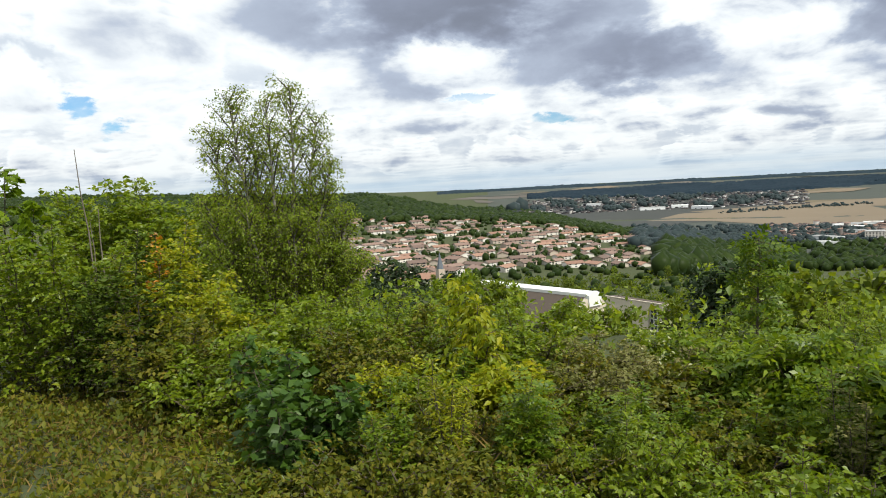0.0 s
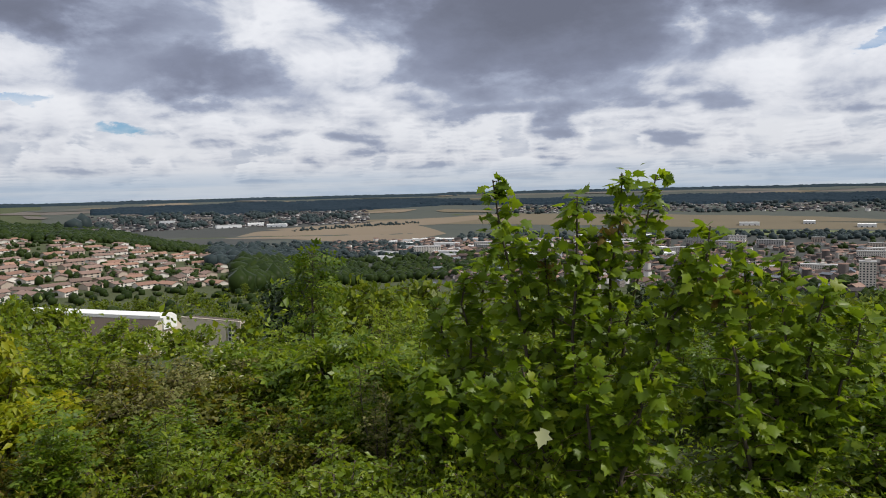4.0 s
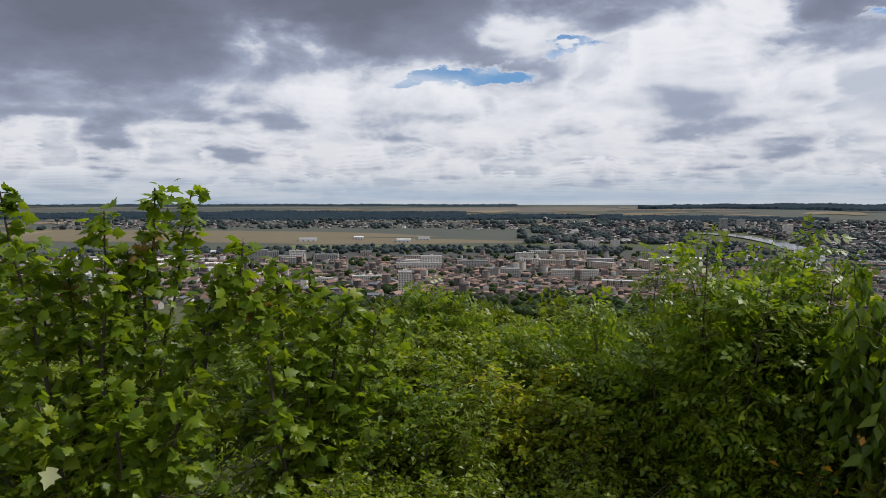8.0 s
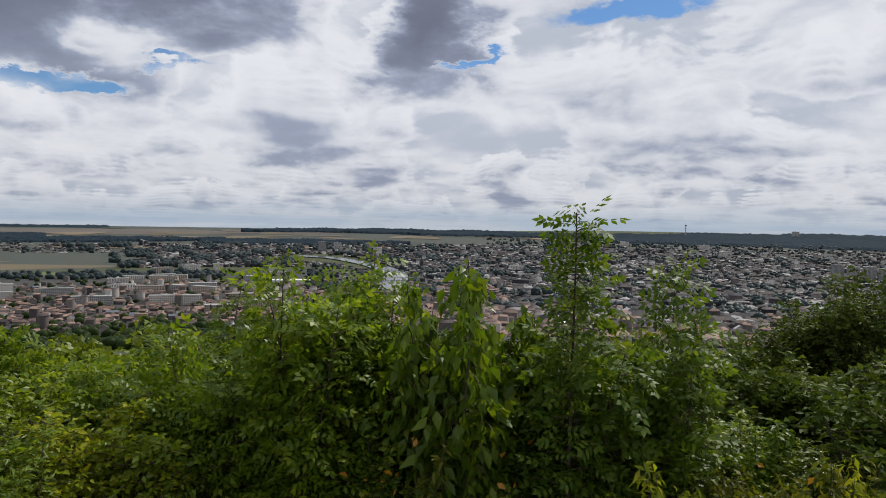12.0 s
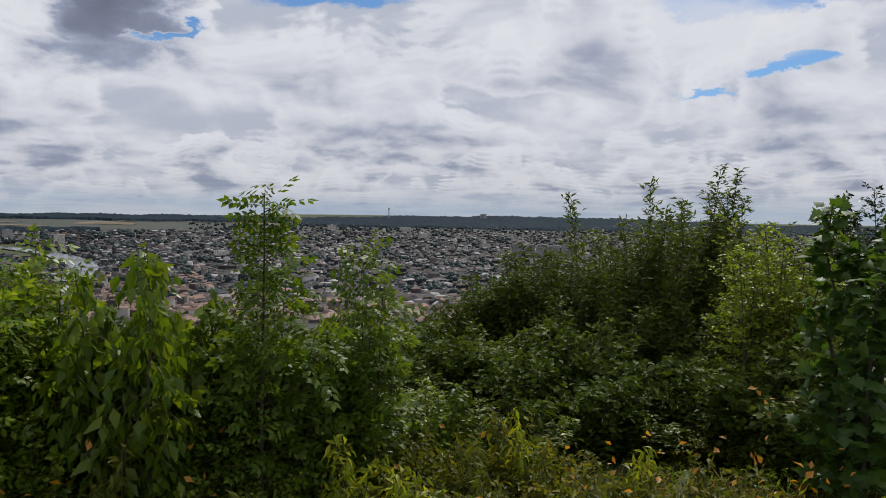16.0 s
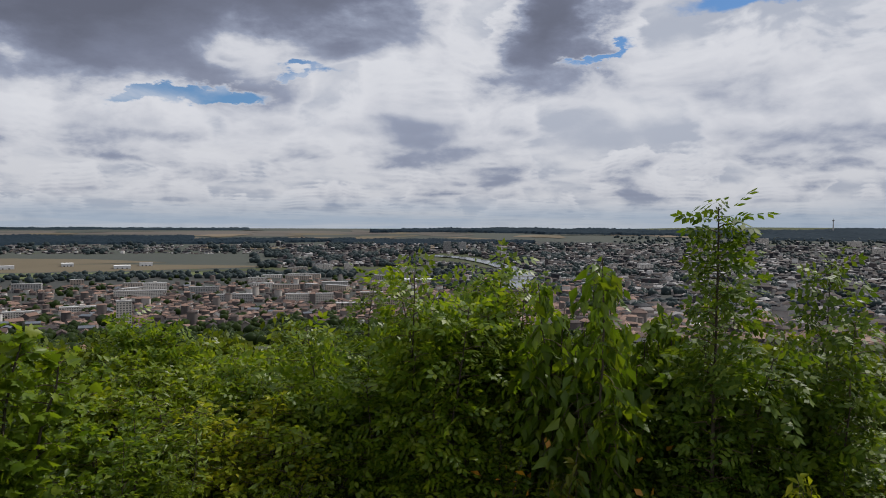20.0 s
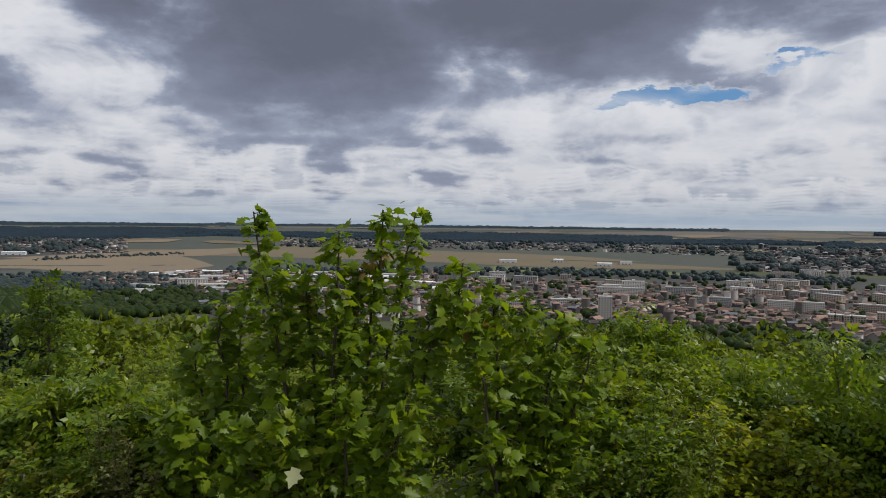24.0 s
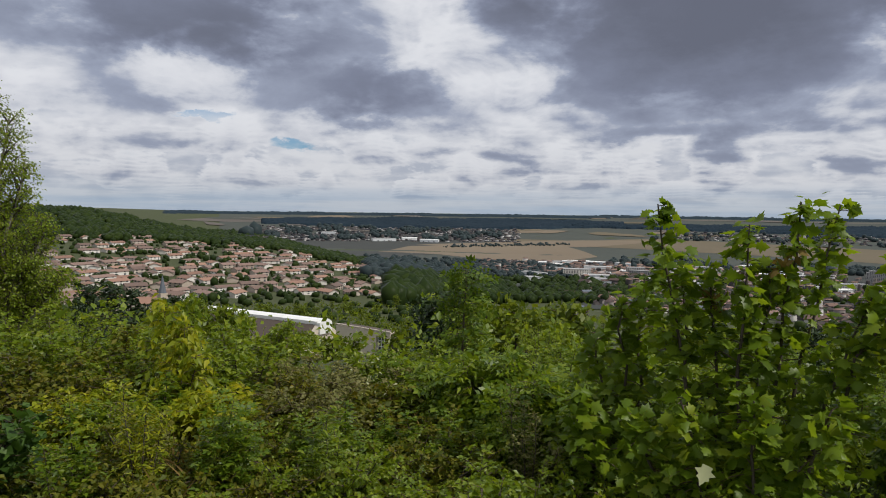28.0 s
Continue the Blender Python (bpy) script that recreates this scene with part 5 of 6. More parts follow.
for i, (a, d, e) in enumerate(((34.8, 4.2, -2.3), (33.9, 4.5, -2.9), (33.2, 4.4, -4.2), (35.6, 4.3, -3.6), (36.4, 4.8, -5.2), (38.2, 4.8, -5.8), (40.0, 4.7, -6.6), (41.6, 4.7, -7.4), (36.0, 4.4, -8.0))):
    sapling(a, d, e, "cherry shoots with long hanging green leaves", name="cherry_shrub", category="shrub", seed=50 + i, mat="cherry", shape="droop", size=0.105,
            stems=5, spread=0.24, per=30, length=0.3, k=6, droop=1.5, lift=0.3, sag=0.6)

# --- willow, hawthorn and the yellowing birch at the far end ---
for i, (a, d, e, w) in enumerate(((68.2, 7.8, 1.4, 0.35), (71.3, 7.7, 2.5, 0.4), (73.2, 8.0, 0.8, 0.6), (75.7, 8.6, 3.3, 0.45), (76.7, 8.6, 3.3, 0.4), (78.2, 8.4, 1.2, 0.5), (74.5, 7.6, -2.0, 0.8), (70.0, 7.6, -2.5, 0.8))):
    sapling(a, d, e, "tall grey-green willow bush with upright shoots", name="willow_bush", category="shrub", seed=60 + i, mat="willow", shape="lance", size=0.085,
            stems=8, spread=w, per=44, length=0.42, k=10, lift=1.3, sag=0.05, low=0.08, tip=0.15, even=0.6)
for i, (a, d, e) in enumerate(((60.5, 9.1, -4.6), (62.9, 9.2, -2.4), (64.6, 9.4, -2.9), (66.4, 9.0, -2.6), (59.2, 9.0, -6.2), (66.8, 8.6, -5.5))):
    sapling(a, d, e, "dense dark hawthorn bush", name="hawthorn_bush", category="shrub", seed=70 + i, mat="dark", shape="pair", size=0.065,
            stems=9, spread=0.75, per=46, length=0.5, k=12, lift=0.5)
for i, (a, d, e) in enumerate(((80.9, 6.7, 0.5), (79.6, 6.5, -2.0), (82.2, 6.6, -1.5))):
    sapling(a, d, e, "young birch turning yellow-green", name="birch_sapling", seed=80 + i, mat="birch", shape="ovate", size=0.045, stems=3, spread=0.4, per=46, length=0.5, k=12)
for i, (a, d, e) in enumerate(((85.7, 9.2, 1.4), (88.5, 9.0, 2.0), (84.2, 9.6, 0.6))):
    sapling(a, d, e, "dark evergreen juniper bush behind the maple", name="juniper", seed=90 + i, mat="yew", shape="pair", size=0.05, stems=10, spread=0.7, per=46, length=0.45, k=14, lift=1.2)

# --- the left side: birch, yellow shrubs, oak ---
def birch(az, d, tops, seed):
    rng = np.random.default_rng(seed)
    foot = at(az, d)
    ob = thing("birch_tree", Matrix.Translation(foot), "slender birch with a fine airy crown", "tree")
    t = np.linspace(0, 1, 9)[:, None]
    P = []
    for a, dd, e in tops:
        top = at(a, dd)
        top[2] = EYE + dd * math.tan(radians(e))
        P.append((top - foot) * np.concatenate([t ** 0.7, t ** 0.7, t], 1) + rng.normal(0, 0.02, (9, 3)) * t)
    P = np.array(P)
    for p in P:
        V, F = tubes(p[None], np.linspace(0.05, 0.008, 9)[None], 7)
        under("trunk", tri_mesh("trunk", V, F, M["birch_bark"], True), ob)
    L1, l1 = twigs(rng, P, 40, 1.05, 1.5, 0.08, 0.12, 0.22, 5)
    V, F = tubes(L1, np.linspace(0.012, 0.004, 5)[None] * np.ones((len(L1), 1)), 4)
    under("branch_spray", tri_mesh("branch_spray", V, F, M["bark"], True), ob, kind="stuff")
    Q, _ = twigs(rng, L1, 10, 0.30, 0.45, 0.4, 0.2, 0.45)
    V, F = tubes(Q, np.full((len(Q), Q.shape[1]), 0.002), 3)
    under("twig_spray", tri_mesh("twig_spray", V, F, M["twig"], True), ob, kind="stuff")
    C, D = leaves_on(rng, Q, 11, 0.9, 0.7, 0.03)
    under("foliage", scatter_leaves("foliage", "pair", C, D, 0.040 * rng.uniform(0.6, 1.2, len(C)), rng, M["birch"]), ob)
    return ob


birch(-77.0, 11.2, [(-75.6, 11.2, 8.0), (-80.3, 11.2, 7.4), (-77.6, 11.0, 6.6), (-74.0, 11.2, 5.4), (-81.5, 11.4, 4.6), (-78.8, 11.4, 5.2), (-73.2, 11.0, 2.0), (-72.0, 10.8, -1.8), (-82.4, 11.2, 0.0), (-76.0, 10.6, -2.0), (-79.6, 10.7, -1.2), (-73.2, 10.7, -4.5), (-81.6, 10.9, -4.0), (-71.2, 10.9, -5.5)], 12)


def shrub(az, d, el, label, mat, shape="ovate", size=0.06, spread=0.6, seed=0, name="shrub", **kw):
    args = dict(stems=10, per=38, length=0.42, k=10)
    args.update(kw)
    if shape == "ovate" and d > 6.2:
        shape = "pair"
    return plant(name, spot(az, d), label, "shrub", np.random.default_rng(seed), mat, shape, size, max(0.4, grown(az, d, el)), spread, **args)


for i, (a, d, e, mat, w, lab) in enumerate((
        (-94, 8.2, 0.6, "shrub", 0.9, "tall leafy shrub at the clearing's edge"),
        (-91.5, 8.0, -0.8, "shrub", 0.8, "tall leafy shrub at the clearing's edge"),
        (-88.6, 7.6, -1.5, "dark", 0.5, "dark ivy-clad shrub around a dead stem"),
        (-86.6, 8.2, -1.3, "yellow", 0.5, "yellowing shrub with some orange leaves"),
        (-85.2, 8.4, -2.6, "yellow", 0.5, "yellowing shrub with some orange leaves"),
        (-84.5, 14, 1.8, "shrub", 1.2, "bright green tree behind the shrubs"),
        (-87.5, 15, 1.6, "shrub", 1.3, "bright green tree behind the shrubs"),
        (-91.0, 15, 1.2, "shrub", 1.3, "bright green tree behind the shrubs"),
        (-83.5, 7.4, -5.5, "yellow", 0.6, "yellow-green shrub on the slope"),
        (-80.0, 7.2, -7.0, "shrub", 0.7, "leafy green shrub below the birch"),
        (-75.5, 7.6, -7.2, "shrub", 0.8, "leafy green shrub below the birch"),
        (-71.5, 8.0, -6.5, "birch", 0.8, "light green shrub below the birch"),
        (-68.5, 7.2, -8.6, "bramble", 0.8, "bramble shrub turning brown at the tips"),
        (-59.0, 8.5, -8.5, "shrub", 0.8, "leafy green shrub on the slope"),
        (-55.4, 6.7, -11.2, "grey", 0.7, "dry grey-green bush with fine leaves"),
        (-50.5, 6.4, -12.6, "grey", 0.5, "dry grey-green bush with pale seed heads"),
        (-47.5, 7.4, -10.5, "shrub", 0.7, "leafy green shrub on the slope"),
        (-44.5, 6.8, -12.0, "ash", 0.6, "leafy green shrub on the slope"),
        (-40.0, 6.6, -11.5, "shrub", 0.6, "leafy green shrub on the slope"),
        (-37.0, 6.2, -12.0, "shrub", 0.6, "leafy green shrub on the slope"))):
    if d > 12:
        shrub(a, d, e, lab, mat, seed=100 + i, spread=w, size=0.11, name="tree", stems=12, per=60, length=0.9, k=12)
    else:
        shrub(a, d, e, lab, mat, seed=100 + i, spread=w, size=0.044 if mat in ("grey", "birch") else 0.058, k=13)
for i, (a, d, e, mat, shape, size, w) in enumerate((
        (-72.5, 6.3, -12.0, "bramble", "ovate", 0.065, 0.5), (-69.5, 5.6, -14.0, "yellow", "ovate", 0.06, 0.35), (-66.8, 6.8, -10.5, "shrub", "ovate", 0.07, 0.5),
        (-61.5, 5.6, -14.5, "yellow", "droop", 0.09, 0.3), (-59.8, 6.6, -11.5, "shrub", "ovate", 0.075, 0.5), (-57.2, 5.6, -14.5, "bramble", "ovate", 0.06, 0.5),
        (-53.0, 5.6, -14.0, "grey", "ovate", 0.05, 0.5), (-50.0, 5.8, -13.2, "grey", "ovate", 0.055, 0.4), (-48.6, 5.6, -14.2, "bramble", "broad", 0.07, 0.4),
        (-46.0, 5.9, -12.0, "ash", "ovate", 0.08, 0.4), (-43.6, 5.7, -12.2, "shrub", "lance", 0.11, 0.4), (-41.5, 5.6, -13.0, "ash", "feather", 0.16, 0.35),
        (-38.8, 5.4, -13.0, "shrub", "lance", 0.11, 0.4), (-36.5, 5.2, -13.6, "ash", "feather", 0.16, 0.4), (-34.2, 4.9, -14.5, "shrub", "ovate", 0.07, 0.4),
        (-82.5, 6.0, -10.5, "shrub", "ovate", 0.07, 0.5), (-86.5, 6.6, -8.5, "bramble", "ovate", 0.07, 0.5))):
    shrub(a, d, e + (0.3 if -52.5 < a < -43 else 1.6), {"yellow": "yellowing shrub on the lip of the slope", "grey": "dry grey-green bush with pale seed heads"}.get(mat, "leafy shrub on the lip of the slope"),
          mat, shape, size * (1.0 if shape == "feather" else 0.8), w, 180 + i, per=30, k=5 if shape == "feather" else 12)
for i, (a, d, e, mat, shape, size, w) in enumerate((
        (-6.5, 5.6, -9.6, "maple", "maple", 0.09, 0.35), (-3.6, 5.9, -9.4, "ash", "ovate", 0.085, 0.45), (-0.8, 5.4, -10.8, "shrub", "ovate", 0.075, 0.5), (2.0, 6.8, -6.8, "ash", "feather", 0.16, 0.22),
        (2.6, 5.8, -10.0, "shrub", "ovate", 0.07, 0.5), (4.6, 6.4, -9.4, "shrub", "broad", 0.085, 0.5), (7.4, 5.8, -10.2, "ash", "ovate", 0.08, 0.5), (9.6, 6.6, -9.0, "shrub", "ovate", 0.08, 0.5),
        (11.6, 5.7, -9.8, "ash", "feather", 0.15, 0.4), (14.0, 6.0, -8.8, "shrub", "ovate", 0.08, 0.5), (15.8, 5.5, -9.0, "ash", "feather", 0.15, 0.4), (-0.2, 8.6, -7.6, "dark", "ovate", 0.09, 0.7),
        (5.8, 4.8, -13.0, "shrub", "lance", 0.07, 0.5), (0.6, 4.7, -13.2, "ash", "ovate", 0.075, 0.45), (10.4, 4.8, -13.0, "yellow", "ovate", 0.07, 0.5), (13.4, 4.7, -12.6, "shrub", "ovate", 0.07, 0.45))):
    shrub(a, d, e, {"dark": "dark rounded bush down the slope", "bramble": "bramble bush with browning leaves"}.get(mat, "upright leafy green shrub on the slope"),
          mat, shape, size * (1.0 if shape in ("feather", "maple") else 0.8), w, 700 + i, per=30, k=5 if shape in ("feather", "maple") else 12)
plant("dead_stem", spot(-90.0, 8.2), "thin bare dead stem above the shrubs", "tree", rp, "straw", "blade", 0.02, grown(-90, 8.2, 4.0), 0.1, 3, 3, 0.12, 1, bark="dead", thick=0.014, bow=0.05, top_leaves=False)
shrub(-64, 6.1, -7.2, "upright young tree with drooping yellow-green leaves", "yellow", "droop", 0.09, 0.3, 130, "walnut_sapling", stems=4, per=40, length=0.42, k=7, droop=1.0)
shrub(-78, 4.8, -10.5, "oak sapling with dark lobed leaves", "oak", "broad", 0.075, 0.45, 131, "oak_sapling", stems=8, per=28, length=0.36, k=9)

# --- the low cover: brambles and weeds in front, shrubs down the slope behind ---
FILL = []
for i, (mat, size, h, w, lab, st) in enumerate((
        ("shrub", 0.062, 1.5, 0.8, "leafy green shrub among others on the slope", 10),
        ("ash", 0.07, 1.6, 0.75, "glossy green shrub among others on the slope", 10),
        ("bramble", 0.055, 0.9, 0.85, "tangled bramble with browning leaves", 13),
        ("cherry", 0.08, 1.5, 0.65, "leafy shrub with hanging leaves on the slope", 10),
        ("birch", 0.052, 1.7, 0.75, "light yellow-green shrub on the slope", 10),
        ("bramble", 0.06, 0.42, 0.8, "low arching bramble with browning leaves", 15),
        ("shrub", 0.058, 0.46, 0.7, "low leafy weeds at the front of the slope", 15))):
    FILL.append(plant("bramble" if mat == "bramble" else "slope_shrub", HOME, lab, "shrub", np.random.default_rng(200 + i), mat, "pair" if h > 0.6 else "ovate", size * (0.84 if h > 0.6 else 0.7), h, w, 13 if h > 0.6 else st, 28 if h > 0.6 else 14, 0.42 if h > 0.6 else 0.3, 13,
                      group="shrubs covering the slope", stem_name="stem", low=0.05))
used = set()


def put(i, m, size):
    k = FILL[i]
    if i not in used:
        used.add(i)
        k.matrix_world = m
        o = k
    else:
        o = copy_thing(k, m)
    o.scale = size
    return o


# brambles and weeds along the lip of the slope
for i in range(46):
    a = -80 + 169 * (i + rp.uniform(0, 1)) / 46
    d = rp.uniform(3.3, 4.4)
    put(5 if a > 52 or a < -60 else 6, spot(a, d, rp.uniform(0, 360), lift=-0.03), (rp.uniform(0.8, 1.15),) * 2 + (rp.uniform(0.9, 1.35),))
# shrubs just behind the named ones, their tops below the view to the town
for i in range(150):
    a = -97 + 187 * (i + rp.uniform(0, 1)) / 150
    d = rp.uniform(7.2 if a < -36 else 5.0, 15.0)
    top = -8.8 - rp.uniform(0, 4.5) - max(0, 7 - d) * 0.8
    if a > 56:
        top -= 1.0
    if -9 < a < 17:
        top -= 2.6
    if -68 < a < -36:
        top += 0.5
    if -56 < a < -45:
        top = min(top, -12.0)
    h = grown(a, d, top)
    if h < 0.4:
        continue
    s = min(h / 1.5, 2.6)
    put(int(rp.choice(5, p=(0.33, 0.25, 0.12, 0.14, 0.16))), spot(a, d, rp.uniform(0, 360)), (max(0.8, s) * rp.uniform(0.9, 1.2),) * 2 + (s,))


# upright leafy shoots that stand close together along the slope
SHOOTS = []
for i, (mat, shape, size, h, w, length, droop, lab) in enumerate((
        ("ash", "ovate", 0.058, 1.35, 0.22, 0.26, 0.3, "upright dogwood shoots with glossy green leaves"),
        ("shrub", "lance", 0.075, 1.3, 0.2, 0.24, 0.5, "upright privet shoots with narrow bright leaves"),
        ("ash", "feather", 0.13, 1.4, 0.18, 0.22, 0.3, "upright ash shoots with small feathered leaves"),
        ("cherry", "droop", 0.082, 1.3, 0.2, 0.22, 1.0, "upright cherry shoots with hanging leaves"),
        ("yellow", "lance", 0.07, 1.2, 0.22, 0.24, 0.5, "upright shoots with yellowing narrow leaves"),
        ("grey", "ovate", 0.04, 1.25, 0.26, 0.26, 0.2, "upright dull grey-green shoots"))):
    SHOOTS.append((plant("upright_shrub", HOME, lab, "shrub", np.random.default_rng(820 + i), mat, shape, size, h, w, 5, 30, length, 5 if shape == "feather" else 8, droop=droop, lift=0.9,
                         sag=0.3, low=0.12, tip=0.2, thick=0.009, bow=0.06, even=0.7, group="upright shrubs along the slope"), h))
grown_up = set()
rs = np.random.default_rng(83)
for i in range(124):
    a = -72 + 132 * (i + rs.uniform(0, 1)) / 124
    d = rs.uniform(4.2, 6.6)
    top = -10.3 - rs.uniform(0, 1) ** 0.8 * 4.5
    if -66 < a < -36:
        top -= 1.6
    if -30 < a < -12:
        d = rs.uniform(5.2, 7.0)
    h = grown(a, d, top)
    h = max(h, 0.35)
    p = (0.30, 0.22, 0.20, 0.06, 0.06, 0.16) if a < -34 else (0.36, 0.22, 0.26, 0.14, 0.02, 0.0)
    j = i if i < 6 else int(rs.choice(6, p=p))
    o, hh = SHOOTS[j]
    m = spot(a, d, rs.uniform(0, 360))
    if j in grown_up:
        o = copy_thing(o, m)
    else:
        grown_up.add(j)
        o.matrix_world = m
    f = h / hh
    o.scale = (max(0.75, f) * rs.uniform(0.9, 1.15),) * 2 + (f,)
# the thick of the willows and hawthorns, below their leaders
for i, (a, d, e, mat) in enumerate(((57.0, 8.4, -6.8, "dark"), (58.6, 8.6, -5.9, "dark"), (60.6, 8.6, -4.3, "dark"), (62.2, 8.8, -3.3, "dark"), (63.8, 8.6, -2.9, "willow"), (65.3, 8.8, -2.6, "dark"),
                                    (66.9, 8.2, -1.9, "willow"), (68.4, 8.3, -1.7, "willow"), (70.0, 8.2, -1.2, "willow"), (71.6, 8.3, -1.0, "willow"), (73.2, 8.4, -0.3, "willow"),
                                    (74.8, 8.5, 0.2, "willow"), (76.4, 8.5, 0.3, "willow"), (77.8, 8.2, -0.6, "willow"), (79.2, 7.6, -0.9, "birch"), (80.6, 7.0, 0.1, "birch"), (81.8, 7.2, -0.9, "birch"))):
    sapling(a, d, e, {"dark": "dense dark hawthorn bush", "willow": "dense grey-green willow bush", "birch": "young birch turning yellow-green"}[mat],
            name={"dark": "hawthorn_bush", "willow": "willow_bush", "birch": "birch_sapling"}[mat], category="tree" if mat == "birch" else "shrub", seed=860 + i, mat=mat,
            shape="lance" if mat == "willow" else "pair", size={"dark": 0.06, "willow": 0.075, "birch": 0.045}[mat], stems=13, spread=0.55, per=44, length=0.42, k=10, lift=0.8, sag=0.15, low=0.06, tip=0.42, even=0.72)

# knee-high growth in front of the named shrubs
for i in range(14):
    a, d = -73 + 38 * (i + rp.uniform(0, 1)) / 14, rp.uniform(4.3, 5.6)
    put(int(rp.choice((5, 6))), spot(a, d, rp.uniform(0, 360)), (rp.uniform(0.8, 1.1),) * 2 + (rp.uniform(0.9, 1.3),))
for i in range(16):
    a, d = 53 + 30 * (i + rp.uniform(0, 1)) / 16, rp.uniform(5.6, 7.6)
    h = grown(a, d, rp.uniform(-10.5, -7.5))
    shrub(a, d, math.degrees(math.atan2(h + float(land(a, d)) - EYE, d)), "dark leafy bush under the willows", "dark" if i % 2 else "willow", "pair", 0.07, 0.75, 160 + i, "dark_bush", stems=10, per=34, length=0.45, k=10)


# --- the low undergrowth that hides the soil ---
def undergrowth(name, label, mat, shape, n, a0, a1, d0, d1, size, tall, seed, up=0.7):
    rng = np.random.default_rng(seed)
    az = rng.uniform(a0, a1, n)
    d = np.sqrt(rng.uniform(d0 * d0, d1 * d1, n))
    P = at(az, d)
    hump = 0.5 + 0.25 * np.sin(P[:, 0] * 2.9 + 1.3) + 0.25 * np.sin(P[:, 1] * 3.3 + P[:, 0] * 1.1)
    P[:, 2] += tall * (0.25 + hump) * rng.uniform(0, 1, n) ** 0.7
    D = rng.normal(0, 1, (n, 3)) + np.array([0, 0, 0.35])
    return tagged(new(name, scatter_leaves(name, shape, P, D, size * rng.uniform(0.5, 1.2, n), rng, M[mat], up)), label, "undergrowth", kind="stuff")


undergrowth("undergrowth", "low bramble and weeds on the lip of the slope", "shrub", "lance", 42000, -86, 95, 2.6, 7.5, 0.055, 0.3, 401)
undergrowth("undergrowth", "low green weeds on the lip of the slope", "ash", "ovate", 18000, -36, 60, 2.6, 8.5, 0.042, 0.4, 402)
undergrowth("undergrowth", "leafy cover on the slope below", "shrub", "pair", 26000, -98, 95, 8, 26, 0.13, 0.9, 403)
undergrowth("dry_grass", "brown dry grass and weeds in a clearing", "straw", "blade", 14000, -100, -68, 2.6, 8.0, 0.12, 0.14, 404, 0.2)
undergrowth("dry_weeds", "browning low weeds in a clearing", "bramble", "pair", 22000, -100, -68, 2.6, 8.5, 0.055, 0.26, 405)
undergrowth("dry_grass", "dry brown grass among brambles", "straw", "blade", 2500, 70, 95, 3.0, 5.0, 0.16, 0.22, 406, 0.2)
undergrowth("fallen_leaves", "yellow and orange leaves among the weeds", "orange", "pair", 500, 26, 95, 3.0, 4.8, 0.055, 0.7, 407)
undergrowth("dry_grass", "dry brown stems under the shrubs", "straw", "blade", 1500, -66, -44, 4.2, 5.6, 0.2, 0.25, 408, 0.2)

# tall weeds with hanging yellowing leaves
for i in range(26):
    a, d = (rp.uniform(54, 72), rp.uniform(3.4, 4.6)) if i < 18 else (rp.uniform(26, 54), rp.uniform(3.2, 4.0))
    h = rp.uniform(0.45, 0.8)
    plant("tall_weed", spot(a, d), "tall weed with hanging yellow-green leaves", "weed", np.random.default_rng(500 + i), "bramble" if i % 3 else "yellow", "lance", 0.08, h, 0.12, 3, 16, 0.1, 3,
          droop=1.2, lift=0.4, thick=0.005, group="tall weeds at the front")
shrub(-85.9, 8.0, -1.9, "sprig of orange autumn leaves", "orange", "ovate", 0.06, 0.22, 140, "autumn_sprig", stems=3, per=14, length=0.25, k=4, low=0.7)

undergrowth("seed_heads", "pale fluffy seed heads among the dry bush", "pale", "pair", 110, -51.5, -47.5, 5.4, 6.2, 0.034, 0.75, 409)
for i, (a, d, z) in enumerate(((-20.4, 4.2, -2.3), (-24.6, 4.3, -5.5), (-12.4, 4.0, -6.8))):
    p = at(a, d)
    p[2] = EYE + d * math.tan(radians(z)) - 0.1
    rng = np.random.default_rng(600 + i)
    C = p + rng.normal(0, 0.035, (14, 3))
    under("withered_leaves", scatter_leaves("withered_leaves", "maple", C - np.array(bpy.data.objects["maple_sapling"].matrix_world.translation), rng.normal(0, 1, (14, 3)), np.full(14, 0.06), rng, M["straw"]),
          bpy.data.objects["maple_sapling"], "withered brown leaf cluster", "stuff")

# one pale leaf turned over
pale = under("leaf", tri_mesh("leaf", *SHAPES["maple"], M["pale"]), bpy.data.objects["maple_sapling.003"], "pale leaf turned over")
pale.matrix_world = look((2.62 * math.sin(radians(-26.1)), 2.62 * math.cos(radians(-26.1)), EYE - 2.7 * math.tan(radians(17.7))), (0, 0, 2.2)) @ Matrix.Rotation(-1.2, 4, "Z") @ Matrix.Diagonal((0.075, 0.06, 0.075, 1))


